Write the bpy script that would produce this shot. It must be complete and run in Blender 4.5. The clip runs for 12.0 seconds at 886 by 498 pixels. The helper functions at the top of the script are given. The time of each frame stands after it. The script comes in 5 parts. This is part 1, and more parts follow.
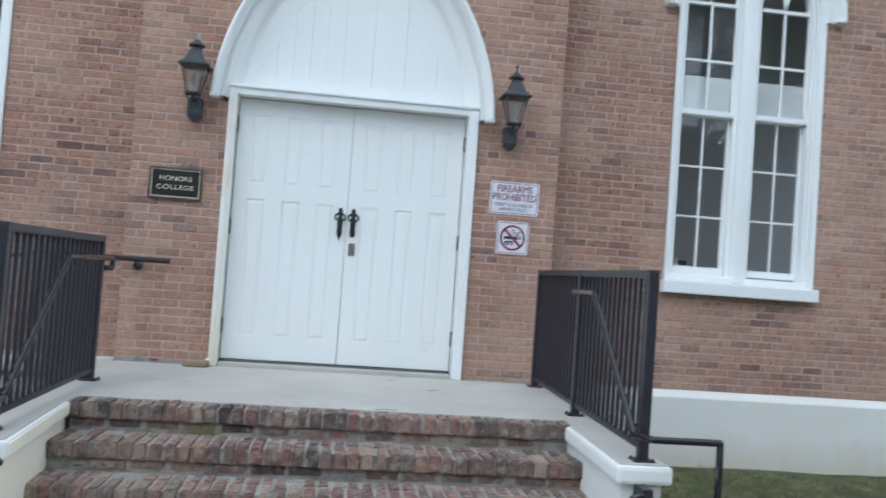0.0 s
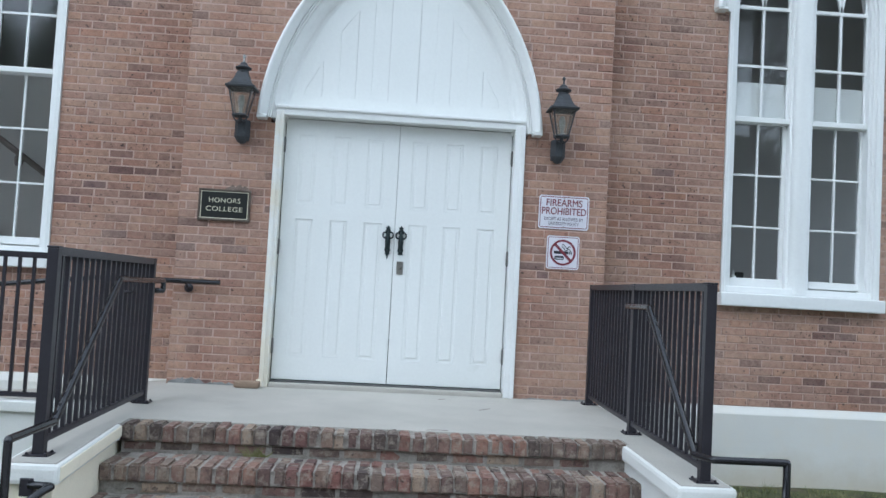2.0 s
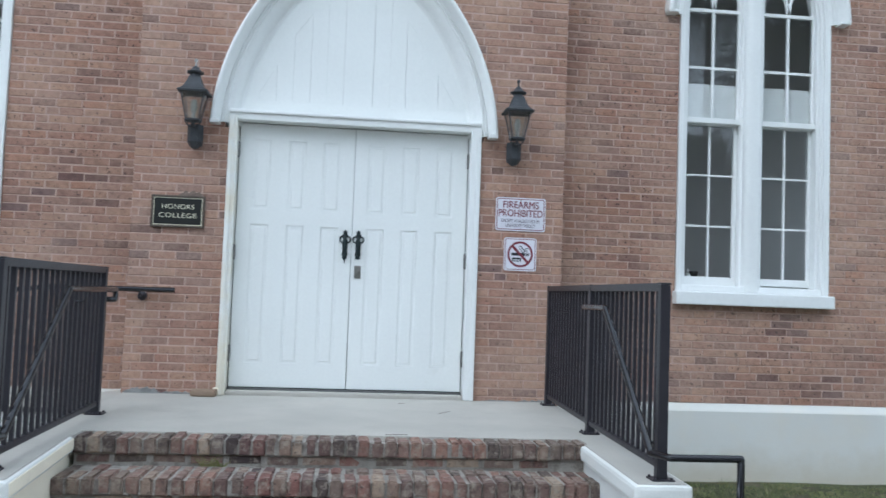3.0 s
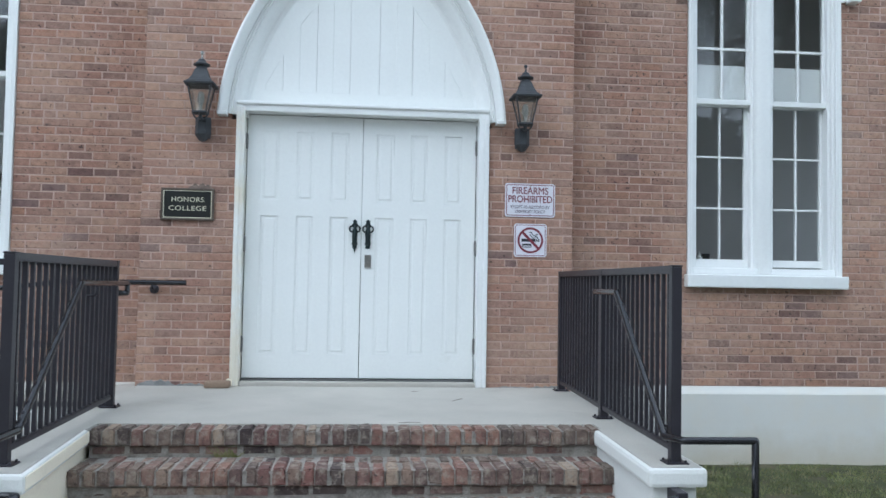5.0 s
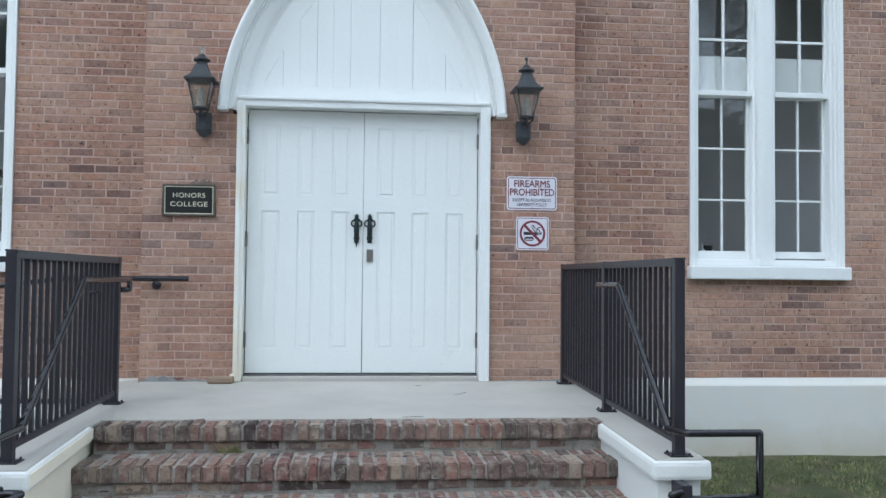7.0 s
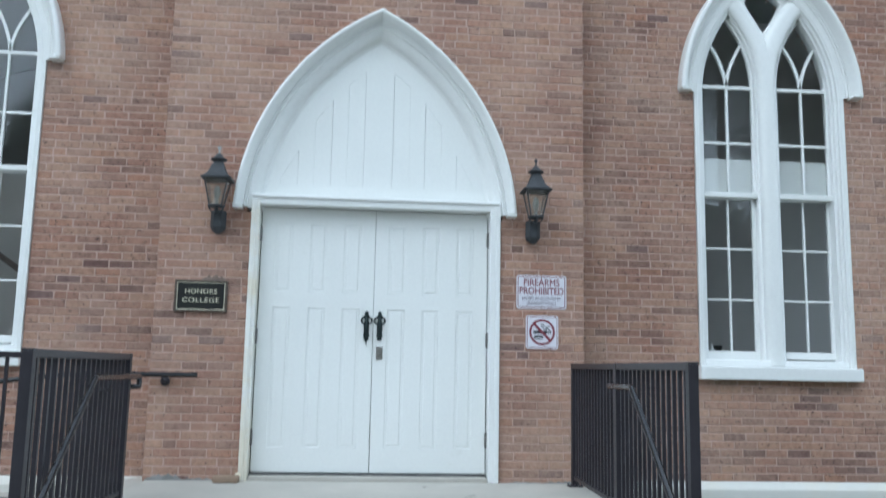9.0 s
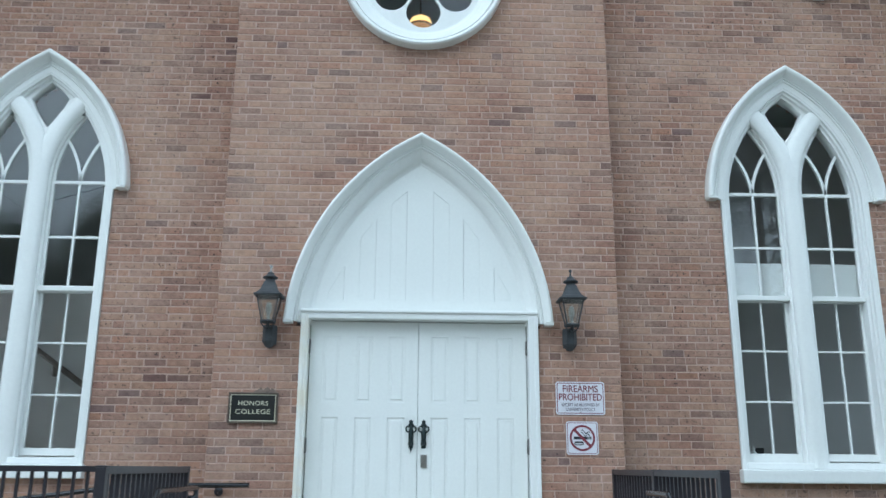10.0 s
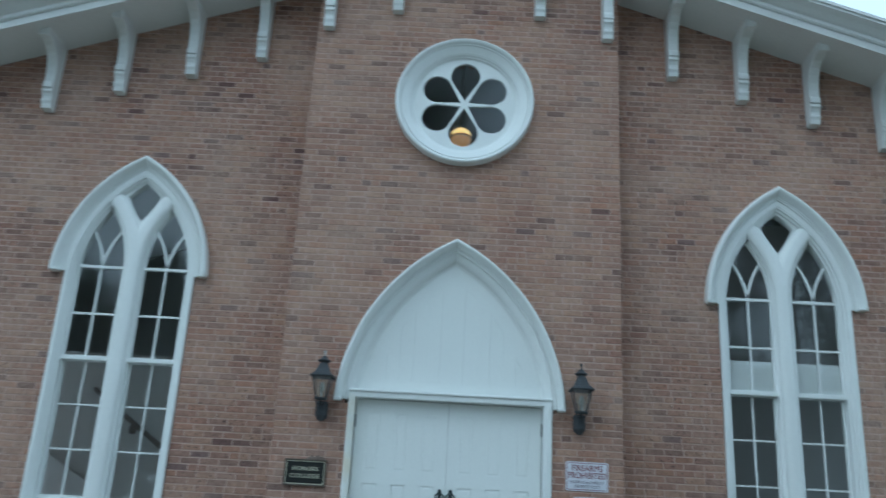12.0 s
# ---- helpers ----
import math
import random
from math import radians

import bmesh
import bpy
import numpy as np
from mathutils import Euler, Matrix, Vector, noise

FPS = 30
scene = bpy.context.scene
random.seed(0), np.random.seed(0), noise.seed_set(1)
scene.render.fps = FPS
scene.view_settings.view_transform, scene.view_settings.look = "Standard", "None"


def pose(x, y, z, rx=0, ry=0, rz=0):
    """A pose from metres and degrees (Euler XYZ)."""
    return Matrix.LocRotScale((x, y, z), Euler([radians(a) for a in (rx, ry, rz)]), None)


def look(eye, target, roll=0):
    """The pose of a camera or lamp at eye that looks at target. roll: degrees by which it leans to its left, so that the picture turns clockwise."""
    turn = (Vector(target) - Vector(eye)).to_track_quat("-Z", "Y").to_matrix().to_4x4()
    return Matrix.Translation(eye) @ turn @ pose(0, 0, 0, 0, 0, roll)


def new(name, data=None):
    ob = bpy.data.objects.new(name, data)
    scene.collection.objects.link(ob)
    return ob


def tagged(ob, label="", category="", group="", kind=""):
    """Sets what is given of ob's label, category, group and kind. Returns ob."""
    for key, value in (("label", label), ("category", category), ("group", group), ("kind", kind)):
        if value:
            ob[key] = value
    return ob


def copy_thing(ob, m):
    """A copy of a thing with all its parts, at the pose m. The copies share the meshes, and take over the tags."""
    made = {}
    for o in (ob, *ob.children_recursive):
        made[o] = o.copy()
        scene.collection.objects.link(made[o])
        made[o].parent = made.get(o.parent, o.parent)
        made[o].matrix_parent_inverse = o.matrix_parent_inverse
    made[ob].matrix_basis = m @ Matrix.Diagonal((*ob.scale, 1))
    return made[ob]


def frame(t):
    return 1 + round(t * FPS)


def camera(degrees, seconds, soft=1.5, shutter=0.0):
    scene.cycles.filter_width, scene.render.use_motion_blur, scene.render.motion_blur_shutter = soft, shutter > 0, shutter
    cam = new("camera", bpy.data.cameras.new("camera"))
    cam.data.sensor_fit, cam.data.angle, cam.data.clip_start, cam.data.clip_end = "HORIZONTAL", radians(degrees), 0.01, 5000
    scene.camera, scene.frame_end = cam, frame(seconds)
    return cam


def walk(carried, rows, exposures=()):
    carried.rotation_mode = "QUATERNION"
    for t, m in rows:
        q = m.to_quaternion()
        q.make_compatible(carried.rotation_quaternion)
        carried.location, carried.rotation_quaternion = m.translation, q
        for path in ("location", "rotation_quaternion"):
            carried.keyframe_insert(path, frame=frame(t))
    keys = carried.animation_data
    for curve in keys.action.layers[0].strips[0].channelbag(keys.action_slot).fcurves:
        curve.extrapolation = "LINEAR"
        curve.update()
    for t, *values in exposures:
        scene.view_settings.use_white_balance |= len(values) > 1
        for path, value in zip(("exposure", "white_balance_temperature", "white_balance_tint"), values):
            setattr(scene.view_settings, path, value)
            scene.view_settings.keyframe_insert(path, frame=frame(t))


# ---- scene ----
cam = camera(55.1, 12.0, 1.5, 0.5)
PATH = [
    (0, (-0.043, -7.018, 0.773), (0.199, -5.034, 0.848), 4.1),
    (0.2, (-0.035, -6.975, 0.772), (0.150, -4.985, 0.826), 3.6),
    (0.3, (-0.028, -6.957, 0.772), (0.135, -4.964, 0.829), 3.1),
    (0.5, (-0.02, -6.949, 0.771), (0.14, -4.956, 0.846), 2.4),
    (0.8, (-0.015, -6.940, 0.769), (0.120, -4.947, 0.855), 2.5),
    (1, (-0.008, -6.938, 0.768), (0.1, -4.943, 0.857), 2.3),
    (1.2, (-0.002, -6.935, 0.771), (0.104, -4.939, 0.862), 2.6),
    (1.5, (-0.006, -6.936, 0.775), (0.119, -4.942, 0.87), 2.9),
    (1.7, (-0.011, -6.935, 0.775), (0.118, -4.941, 0.877), 3.0),
    (2, (-0.023, -6.933, 0.773), (0.099, -4.94, 0.881), 3.1),
    (2.2, (-0.018, -6.932, 0.777), (0.101, -4.939, 0.888), 2.9),
    (2.5, (-0.018, -6.934, 0.781), (0.123, -4.942, 0.896), 2.7),
    (2.7, (-0.013, -6.927, 0.782), (0.155, -4.937, 0.901), 2.6),
    (3, (-0.002, -6.929, 0.784), (0.213, -4.944, 0.901), 2.1),
    (3.2, (-0.003, -6.930, 0.781), (0.240, -4.948, 0.893), 1.7),
    (4.8, (0.008, -6.921, 0.776), (0.214, -4.934, 0.862), 1.1),
    (5, (0.011, -6.918, 0.775), (0.2, -4.929, 0.865), 1.0),
    (5.2, (0.011, -6.914, 0.772), (0.183, -4.923, 0.867), 1.0),
    (5.5, (0.013, -6.913, 0.768), (0.166, -4.921, 0.861), 1.0),
    (5.7, (0.005, -6.916, 0.769), (0.157, -4.924, 0.859), 1.0),
    (6, (-0.002, -6.911, 0.773), (0.16, -4.919, 0.856), 1.0),
    (6.2, (0.003, -6.918, 0.772), (0.171, -4.927, 0.850), 0.8),
    (6.5, (0.007, -6.913, 0.769), (0.19, -4.922, 0.838), 0.6),
    (6.7, (0.008, -6.910, 0.773), (0.195, -4.920, 0.843), 0.6),
    (8.3, (0.016, -6.917, 0.795), (0.165, -4.928, 0.942), 0.6),
    (8.5, (0.018, -6.92, 0.795), (0.16, -4.933, 0.967), 0.8),
    (8.8, (-0.011, -6.922, 0.815), (0.146, -4.942, 1.049), 1.1),
    (9, (-0.037, -6.945, 0.826), (0.132, -4.973, 1.115), 1.1),
    (9.2, (-0.056, -6.983, 0.855), (0.113, -5.021, 1.202), 1.0),
    (9.5, (-0.091, -7.053, 0.899), (0.057, -5.105, 1.325), 0.8),
    (9.7, (-0.078, -7.132, 0.888), (0.032, -5.193, 1.365), 0.7),
    (10, (-0.041, -7.293, 0.871), (0.024, -5.361, 1.384), 0.4),
    (10.2, (-0.034, -7.403, 0.875), (0.032, -5.466, 1.367), -0.3),
    (10.5, (-0.02, -7.568, 0.881), (0.04, -5.642, 1.417), -0.3),
    (10.7, (-0.035, -7.703, 0.886), (0.035, -5.781, 1.434), -0.6),
    (11, (-0.051, -7.885, 0.902), (-0.001, -5.979, 1.506), 0.8),
    (11.2, (-0.050, -8.017, 0.920), (-0.010, -6.132, 1.586), 2.2),
    (11.3, (-0.039, -8.096, 0.925), (-0.009, -6.219, 1.615), 2.6),
    (11.5, (-0.016, -8.253, 0.929), (-0.005, -6.381, 1.632), 2.7),
    (11.7, (-0.013, -8.428, 0.935), (0.025, -6.539, 1.591), 1.3),
    (11.8, (-0.009, -8.490, 0.936), (0.024, -6.593, 1.568), 1.6),
    (12, (-0.001, -8.62, 0.948), (-0.034, -6.72, 1.573), 3.2),
]
walk(cam, [(t, look(eye, target, roll)) for t, eye, target, roll in PATH], [(0, 0.51, 5340, 6), (8.5, 0.52, 5330, 5), (9.0, 0.52, 5300, 3), (9.5, 0.5, 5250, 0), (10.5, 0.51, 5130, -2), (11.0, 0.46, 5040, -4), (11.25, 0.14, 4930, -5), (11.5, -0.09, 4830, -6), (12.0, -0.15, 4800, -7)])

# ---- world and light ----
SUN_EL, SUN_ROT = radians(50), radians(214)
world = bpy.data.worlds.new("sky")
scene.world = world
world.use_nodes = True
wn, wl = world.node_tree.nodes, world.node_tree.links
sky = wn.new("ShaderNodeTexSky")
sky.sky_type, sky.sun_disc, sky.sun_elevation, sky.sun_rotation = "NISHITA", False, SUN_EL, SUN_ROT
sky.air_density, sky.dust_density, sky.ozone_density = 1.0, 4.0, 1.0
cloud = wn.new("ShaderNodeMix")          # thin bright cloud over the clear sky
cloud.data_type = "RGBA"
cloud.inputs["Factor"].default_value = 0.8
cloud.inputs["B"].default_value = (8.7, 8.9, 9.0, 1)
wl.new(sky.outputs["Color"], cloud.inputs["A"])
wl.new(cloud.outputs["Result"], wn["Background"].inputs["Color"])
wn["Background"].inputs["Strength"].default_value = 0.15
sun_data = bpy.data.lights.new("sun", "SUN")
sun_data.energy, sun_data.angle, sun_data.color = 0.45, radians(50), (1.0, 0.96, 0.9)
sun = new("sun", sun_data)
sun.matrix_world = look((-10, -15, 22), (0, 0, 1))

# ---- materials ----


def base_mat(name, rough=0.6, metal=0.0, spec=0.5):
    m = bpy.data.materials.new(name)
    m.use_nodes = True
    b = m.node_tree.nodes["Principled BSDF"]
    b.inputs["Roughness"].default_value = rough
    b.inputs["Metallic"].default_value = metal
    b.inputs["Specular IOR Level"].default_value = spec
    return m, m.node_tree.nodes, m.node_tree.links, b


def noise_node(n, l, scale, detail=4.0, coord=None, rough=0.55):
    t = n.new("ShaderNodeTexNoise")
    t.inputs["Scale"].default_value, t.inputs["Detail"].default_value, t.inputs["Roughness"].default_value = scale, detail, rough
    if coord is not None:
        l.new(coord, t.inputs["Vector"])
    return t.outputs["Fac"]


def world_coord(n):
    return n.new("ShaderNodeNewGeometry").outputs["Position"]


def ramp_node(n, l, fac, stops, interp="LINEAR"):
    r = n.new("ShaderNodeValToRGB")
    r.color_ramp.interpolation = interp
    e = r.color_ramp.elements
    while len(e) < len(stops):
        e.new(0.5)
    for i, (p, c) in enumerate(stops):
        e[i].position, e[i].color = p, (*c, 1) if len(c) == 3 else c
    l.new(fac, r.inputs["Fac"])
    return r.outputs["Color"]


def grey(v):
    return (v, v, v)


def mixc(n, l, fac, a, b, mode="MIX"):
    m = n.new("ShaderNodeMix")
    m.data_type, m.blend_type = "RGBA", mode
    for s, v in ((m.inputs["Factor"], fac), (m.inputs["A"], a), (m.inputs["B"], b)):
        if isinstance(v, bpy.types.NodeSocket):
            l.new(v, s)
        else:
            s.default_value = (*v, 1) if isinstance(v, tuple) else v
    return m.outputs["Result"]


def bump_node(n, l, b, height, strength, dist=0.004):
    u = n.new("ShaderNodeBump")
    u.inputs["Strength"].default_value, u.inputs["Distance"].default_value = strength, dist
    l.new(height, u.inputs["Height"])
    l.new(u.outputs["Normal"], b.inputs["Normal"])


def mottled(name, col, rough=0.6, metal=0.0, big=1.5, small=60.0, amount=0.18, bump=0.15, spec=0.5, dirt=None, dirt_scale=2.2, dirt_at=0.62):
    """A surface with two scales of variation, and stains of the colour dirt."""
    m, n, l, b = base_mat(name, rough, metal, spec)
    p = world_coord(n)
    f1, f2 = noise_node(n, l, big, 5, p), noise_node(n, l, small, 4, p)
    c = mixc(n, l, 1.0, col, ramp_node(n, l, f1, [(0.3, grey(1 - amount)), (0.7, grey(1.0))]), "MULTIPLY")
    c = mixc(n, l, 1.0, c, ramp_node(n, l, f2, [(0.3, grey(1 - amount * 0.7)), (0.65, grey(1.0))]), "MULTIPLY")
    if dirt:
        d = noise_node(n, l, dirt_scale, 8, p, 0.68)
        c = mixc(n, l, ramp_node(n, l, d, [(dirt_at, grey(0.0)), (dirt_at + 0.16, grey(0.75))]), c, dirt)
    l.new(c, b.inputs["Base Color"])
    l.new(ramp_node(n, l, f2, [(0.3, grey(max(rough - 0.08, 0.05))), (0.7, grey(min(rough + 0.1, 1.0)))]), b.inputs["Roughness"])
    bump_node(n, l, b, f2, bump)
    return m


WALL_TONES = [(0, (0.174, 0.102, 0.087)), (0.03, (0.265, 0.161, 0.127)), (0.09, (0.328, 0.194, 0.147)), (0.17, (0.364, 0.207, 0.152)), (0.27, (0.385, 0.231, 0.168)), (0.37, (0.350, 0.213, 0.162)), (0.47, (0.408, 0.246, 0.172)),
              (0.56, (0.382, 0.215, 0.156)), (0.64, (0.346, 0.196, 0.147)), (0.71, (0.420, 0.261, 0.187)), (0.79, (0.373, 0.231, 0.177)), (0.86, (0.401, 0.219, 0.150)), (0.9, (0.311, 0.194, 0.153)), (0.95, (0.217, 0.142, 0.125)), (0.98, (0.362, 0.203, 0.138))]
STEP_TONES = [(0, (0.057, 0.044, 0.042)), (0.1, (0.112, 0.072, 0.064)), (0.22, (0.152, 0.085, 0.073)), (0.36, (0.134, 0.098, 0.082)), (0.48, (0.176, 0.090, 0.074)),
              (0.58, (0.205, 0.146, 0.113)), (0.68, (0.122, 0.076, 0.068)), (0.78, (0.267, 0.204, 0.152)), (0.87, (0.093, 0.069, 0.062)), (0.94, (0.211, 0.114, 0.086))]


def brick_mat(name, tones, single, pits=0.655, smear=0.75, smear_col=(0.47, 0.345, 0.265), gain=1.0, crust=0.0):
    """Fired clay. single: the tone is drawn for each object, else for each island of the joined mesh."""
    m, n, l, b = base_mat(name, 0.88, 0, 0.25)
    p = world_coord(n)
    r = n.new("ShaderNodeObjectInfo").outputs["Random"] if single else n.new("ShaderNodeNewGeometry").outputs["Random Per Island"]
    tones = [(q, tuple(v * gain for v in c)) for q, c in tones]
    c = ramp_node(n, l, r, tones, "CONSTANT")
    grain = noise_node(n, l, 130, 5, p)
    cloud = noise_node(n, l, 22, 4, p)
    c = mixc(n, l, 1.0, c, ramp_node(n, l, cloud, [(0.3, grey(0.74)), (0.7, grey(1.14))]), "MULTIPLY")
    patch = noise_node(n, l, 0.55, 5, p, 0.6)
    c = mixc(n, l, 1.0, c, ramp_node(n, l, patch, [(0.32, (0.84, 0.83, 0.84)), (0.68, (1.1, 1.09, 1.06))]), "MULTIPLY")
    c = mixc(n, l, 1.0, c, ramp_node(n, l, grain, [(0.3, grey(0.78)), (0.62, grey(1.05))]), "MULTIPLY")
    pit = noise_node(n, l, 38, 2, p, 0.4)
    c = mixc(n, l, ramp_node(n, l, pit, [(pits, grey(0.0)), (pits + 0.06, grey(0.85))]), c, (0.045, 0.03, 0.028))
    wash = noise_node(n, l, 1.1, 6, p, 0.62)
    fine = noise_node(n, l, 30, 5, p, 0.7)
    w = mixc(n, l, 1.0, ramp_node(n, l, wash, [(0.38, grey(0.0)), (0.66, grey(smear))]), ramp_node(n, l, fine, [(0.35, grey(0.2)), (0.65, grey(1.0))]), "MULTIPLY")
    c = mixc(n, l, w, c, smear_col)
    if crust:
        burnt = noise_node(n, l, 12, 7, p, 0.66)
        c = mixc(n, l, ramp_node(n, l, burnt, [(0.52, grey(0.0)), (0.62, grey(0.55))]), c, (0.075, 0.055, 0.05))
        k = noise_node(n, l, 17, 8, p, 0.72)
        c = mixc(n, l, ramp_node(n, l, k, [(0.5, grey(0.0)), (0.64, grey(crust))]), c, (0.33, 0.285, 0.23))
    l.new(c, b.inputs["Base Color"])
    bump_node(n, l, b, cloud if crust else grain, 0.8 if crust else 0.5, 0.006 if crust else 0.004)
    return m


M_BRICK = brick_mat("wall_brick_joined", WALL_TONES, False)
M_BRICK_ONE = brick_mat("wall_brick_single", WALL_TONES, True)
M_STEP_ONE = brick_mat("step_brick_single", STEP_TONES, True, 0.63, 0.6, (0.32, 0.255, 0.195), 1.34, 0.8)
M_MORTAR = mottled("mortar", (0.55, 0.395, 0.328), 0.95, 0, 2.0, 90, 0.2, 0.6, 0.2, (0.42, 0.3, 0.24), 1.7, 0.5)
M_STEP_MORTAR = mottled("step_mortar", (0.41, 0.38, 0.335), 0.95, 0, 6.0, 90, 0.35, 0.7, 0.2, (0.14, 0.12, 0.105), 13.0, 0.5)
M_WHITE = mottled("white_gloss_paint", (0.8, 0.81, 0.79), 0.38, 0, 1.2, 35, 0.05, 0.05, 0.5, (0.62, 0.62, 0.58), 3.0, 0.66)
M_DOOR = mottled("white_door_paint", (0.8, 0.815, 0.79), 0.42, 0, 1.0, 40, 0.045, 0.06, 0.45, (0.66, 0.67, 0.62), 2.4, 0.64)
M_EAVE = mottled("white_eave_paint", (0.74, 0.74, 0.72), 0.5, 0, 1.0, 30, 0.08, 0.06, 0.4, (0.5, 0.49, 0.45), 2.0, 0.66)
M_STUCCO = mottled("painted_stucco", (0.74, 0.74, 0.7), 0.8, 0, 0.9, 120, 0.09, 0.35, 0.3, (0.5, 0.47, 0.38), 1.3, 0.6)
M_CHEEK = mottled("cream_stucco", (0.88, 0.81, 0.64), 0.75, 0, 1.3, 110, 0.1, 0.3, 0.3, (0.55, 0.5, 0.4), 2.0, 0.6)
M_PLINTH = mottled("plinth_stucco", (0.7, 0.695, 0.645), 0.8, 0, 0.7, 120, 0.1, 0.35, 0.3, (0.66, 0.62, 0.53), 0.9, 0.48)


def splash(m, foot, reach, col):
    """Earth splashed on to the paint by rain, with a ragged upper edge."""
    n, l = m.node_tree.nodes, m.node_tree.links
    b = n["Principled BSDF"]
    paint = b.inputs["Base Color"].links[0].from_socket
    p = world_coord(n)
    z, add = n.new("ShaderNodeSeparateXYZ"), n.new("ShaderNodeMath")
    l.new(p, z.inputs[0])
    add.operation = "MULTIPLY_ADD"
    l.new(noise_node(n, l, 3.0, 8, p, 0.7), add.inputs[0])
    add.inputs[1].default_value = -0.45
    l.new(z.outputs["Z"], add.inputs[2])
    span = n.new("ShaderNodeMapRange")
    span.inputs["From Min"].default_value, span.inputs["From Max"].default_value = foot - 0.2, foot - 0.2 + reach
    l.new(add.outputs[0], span.inputs["Value"])
    fac = ramp_node(n, l, span.outputs["Result"], [(0.0, grey(0.62)), (1.0, grey(0.0))])
    l.new(mixc(n, l, fac, paint, col), b.inputs["Base Color"])


splash(M_PLINTH, -0.72, 0.28, (0.5, 0.44, 0.32))
M_JAMB = mottled("stained_jamb_paint", (0.8, 0.8, 0.76), 0.5, 0, 2.0, 40, 0.08, 0.1, 0.4, (0.7, 0.64, 0.5), 2.5, 0.4)
M_CONC = mottled("concrete", (0.505, 0.48, 0.425), 0.85, 0, 1.1, 140, 0.2, 0.3, 0.3, (0.36, 0.34, 0.3), 2.6, 0.58)
M_PIPE = mottled("black_gloss_pipe", (0.016, 0.015, 0.018), 0.16, 0.0, 4, 150, 0.3, 0.03, 0.5)
M_BLACK = mottled("black_powder_coat", (0.033, 0.03, 0.037), 0.38, 0.0, 4, 150, 0.3, 0.06, 0.35)
M_LAMP_METAL = mottled("weathered_lamp_metal", (0.075, 0.08, 0.088), 0.65, 0.2, 8, 90, 0.5, 0.3, 0.5, (0.12, 0.13, 0.13), 14, 0.6)
M_CAP = mottled("stained_lamp_metal", (0.06, 0.06, 0.06), 0.6, 0.1, 8, 90, 0.5, 0.3, 0.5, (0.6, 0.6, 0.58), 18, 0.45)
M_FROST = mottled("frosted_bulb", (0.35, 0.35, 0.32), 0.5, 0, 8, 60, 0.1, 0.05)
M_IRON = mottled("cast_iron", (0.03, 0.045, 0.047), 0.5, 0.5, 20, 160, 0.4, 0.3, 0.5)
M_HINGE = mottled("painted_steel_hinge", (0.2, 0.19, 0.18), 0.45, 0.3, 20, 200, 0.3, 0.1, 0.5)
M_STEEL = mottled("worn_nickel", (0.42, 0.4, 0.37), 0.35, 0.9, 20, 200, 0.25, 0.1, 0.5)
M_DARK_STEEL = mottled("dark_threshold_steel", (0.17, 0.17, 0.165), 0.5, 0.6, 20, 120, 0.3, 0.1)
M_SMEAR = mottled("dull_mortar_smear", (0.24, 0.185, 0.155), 0.95, 0, 9, 90, 0.4, 0.6, 0.2, (0.3, 0.23, 0.19), 12, 0.5)
M_PATCH = mottled("grey_mortar_smear", (0.33, 0.33, 0.32), 0.95, 0, 9, 90, 0.4, 0.6, 0.2, (0.42, 0.4, 0.37), 12, 0.5)
M_PLAQUE = mottled("dark_bronze_enamel", (0.016, 0.017, 0.015), 0.4, 0.2, 6, 80, 0.3, 0.08)
M_PLAQUE_RIM = mottled("aged_bronze", (0.16, 0.13, 0.105), 0.45, 0.7, 12, 90, 0.35, 0.15)
M_GOLD = mottled("gilt_lettering", (0.7, 0.66, 0.5), 0.5, 0.1, 30, 120, 0.12, 0.1)
M_SIGN = mottled("white_sign_sheet", (0.72, 0.71, 0.76), 0.35, 0, 6, 60, 0.05, 0.03)
M_SIGN_RED = mottled("dark_red_print", (0.19, 0.03, 0.047), 0.4, 0, 10, 60, 0.15, 0.03)
M_SIGN_BLACK = mottled("black_print", (0.02, 0.022, 0.03), 0.4, 0, 10, 60, 0.15, 0.03)
M_SIGN_GREY = mottled("grey_print", (0.16, 0.13, 0.17), 0.4, 0, 10, 60, 0.15, 0.03)
M_ROOM = mottled("plaster_room", (0.55, 0.55, 0.53), 0.9, 0, 0.8, 40, 0.1, 0.1)
M_ROOM_FLOOR = mottled("room_carpet", (0.1, 0.09, 0.08), 0.95, 0, 2, 90, 0.3, 0.4)
M_PALE_ROOM = mottled("pale_plaster", (0.68, 0.68, 0.65), 0.9, 0, 0.8, 40, 0.1, 0.1)
M_SHELF = mottled("brown_veneer", (0.3, 0.17, 0.09), 0.5, 0, 2, 50, 0.25, 0.1)
M_TIMBER = mottled("dark_timber", (0.06, 0.045, 0.035), 0.6, 0, 3, 60, 0.3, 0.2)
M_CASE = mottled("dark_plastic_case", (0.04, 0.04, 0.042), 0.5, 0, 6, 80, 0.2, 0.1)
M_STRING = mottled("brown_painted_string", (0.28, 0.24, 0.215), 0.6, 0, 3, 60, 0.3, 0.2)
M_SHADE = mottled("white_paper_shade", (0.85, 0.86, 0.84), 0.8, 0, 3, 40, 0.06, 0.1)
M_GRASS = mottled("grass_blades", (0.29, 0.325, 0.125), 0.7, 0, 3.5, 40, 0.5, 0.0, 0.3, (0.3, 0.25, 0.15), 7.0, 0.47)
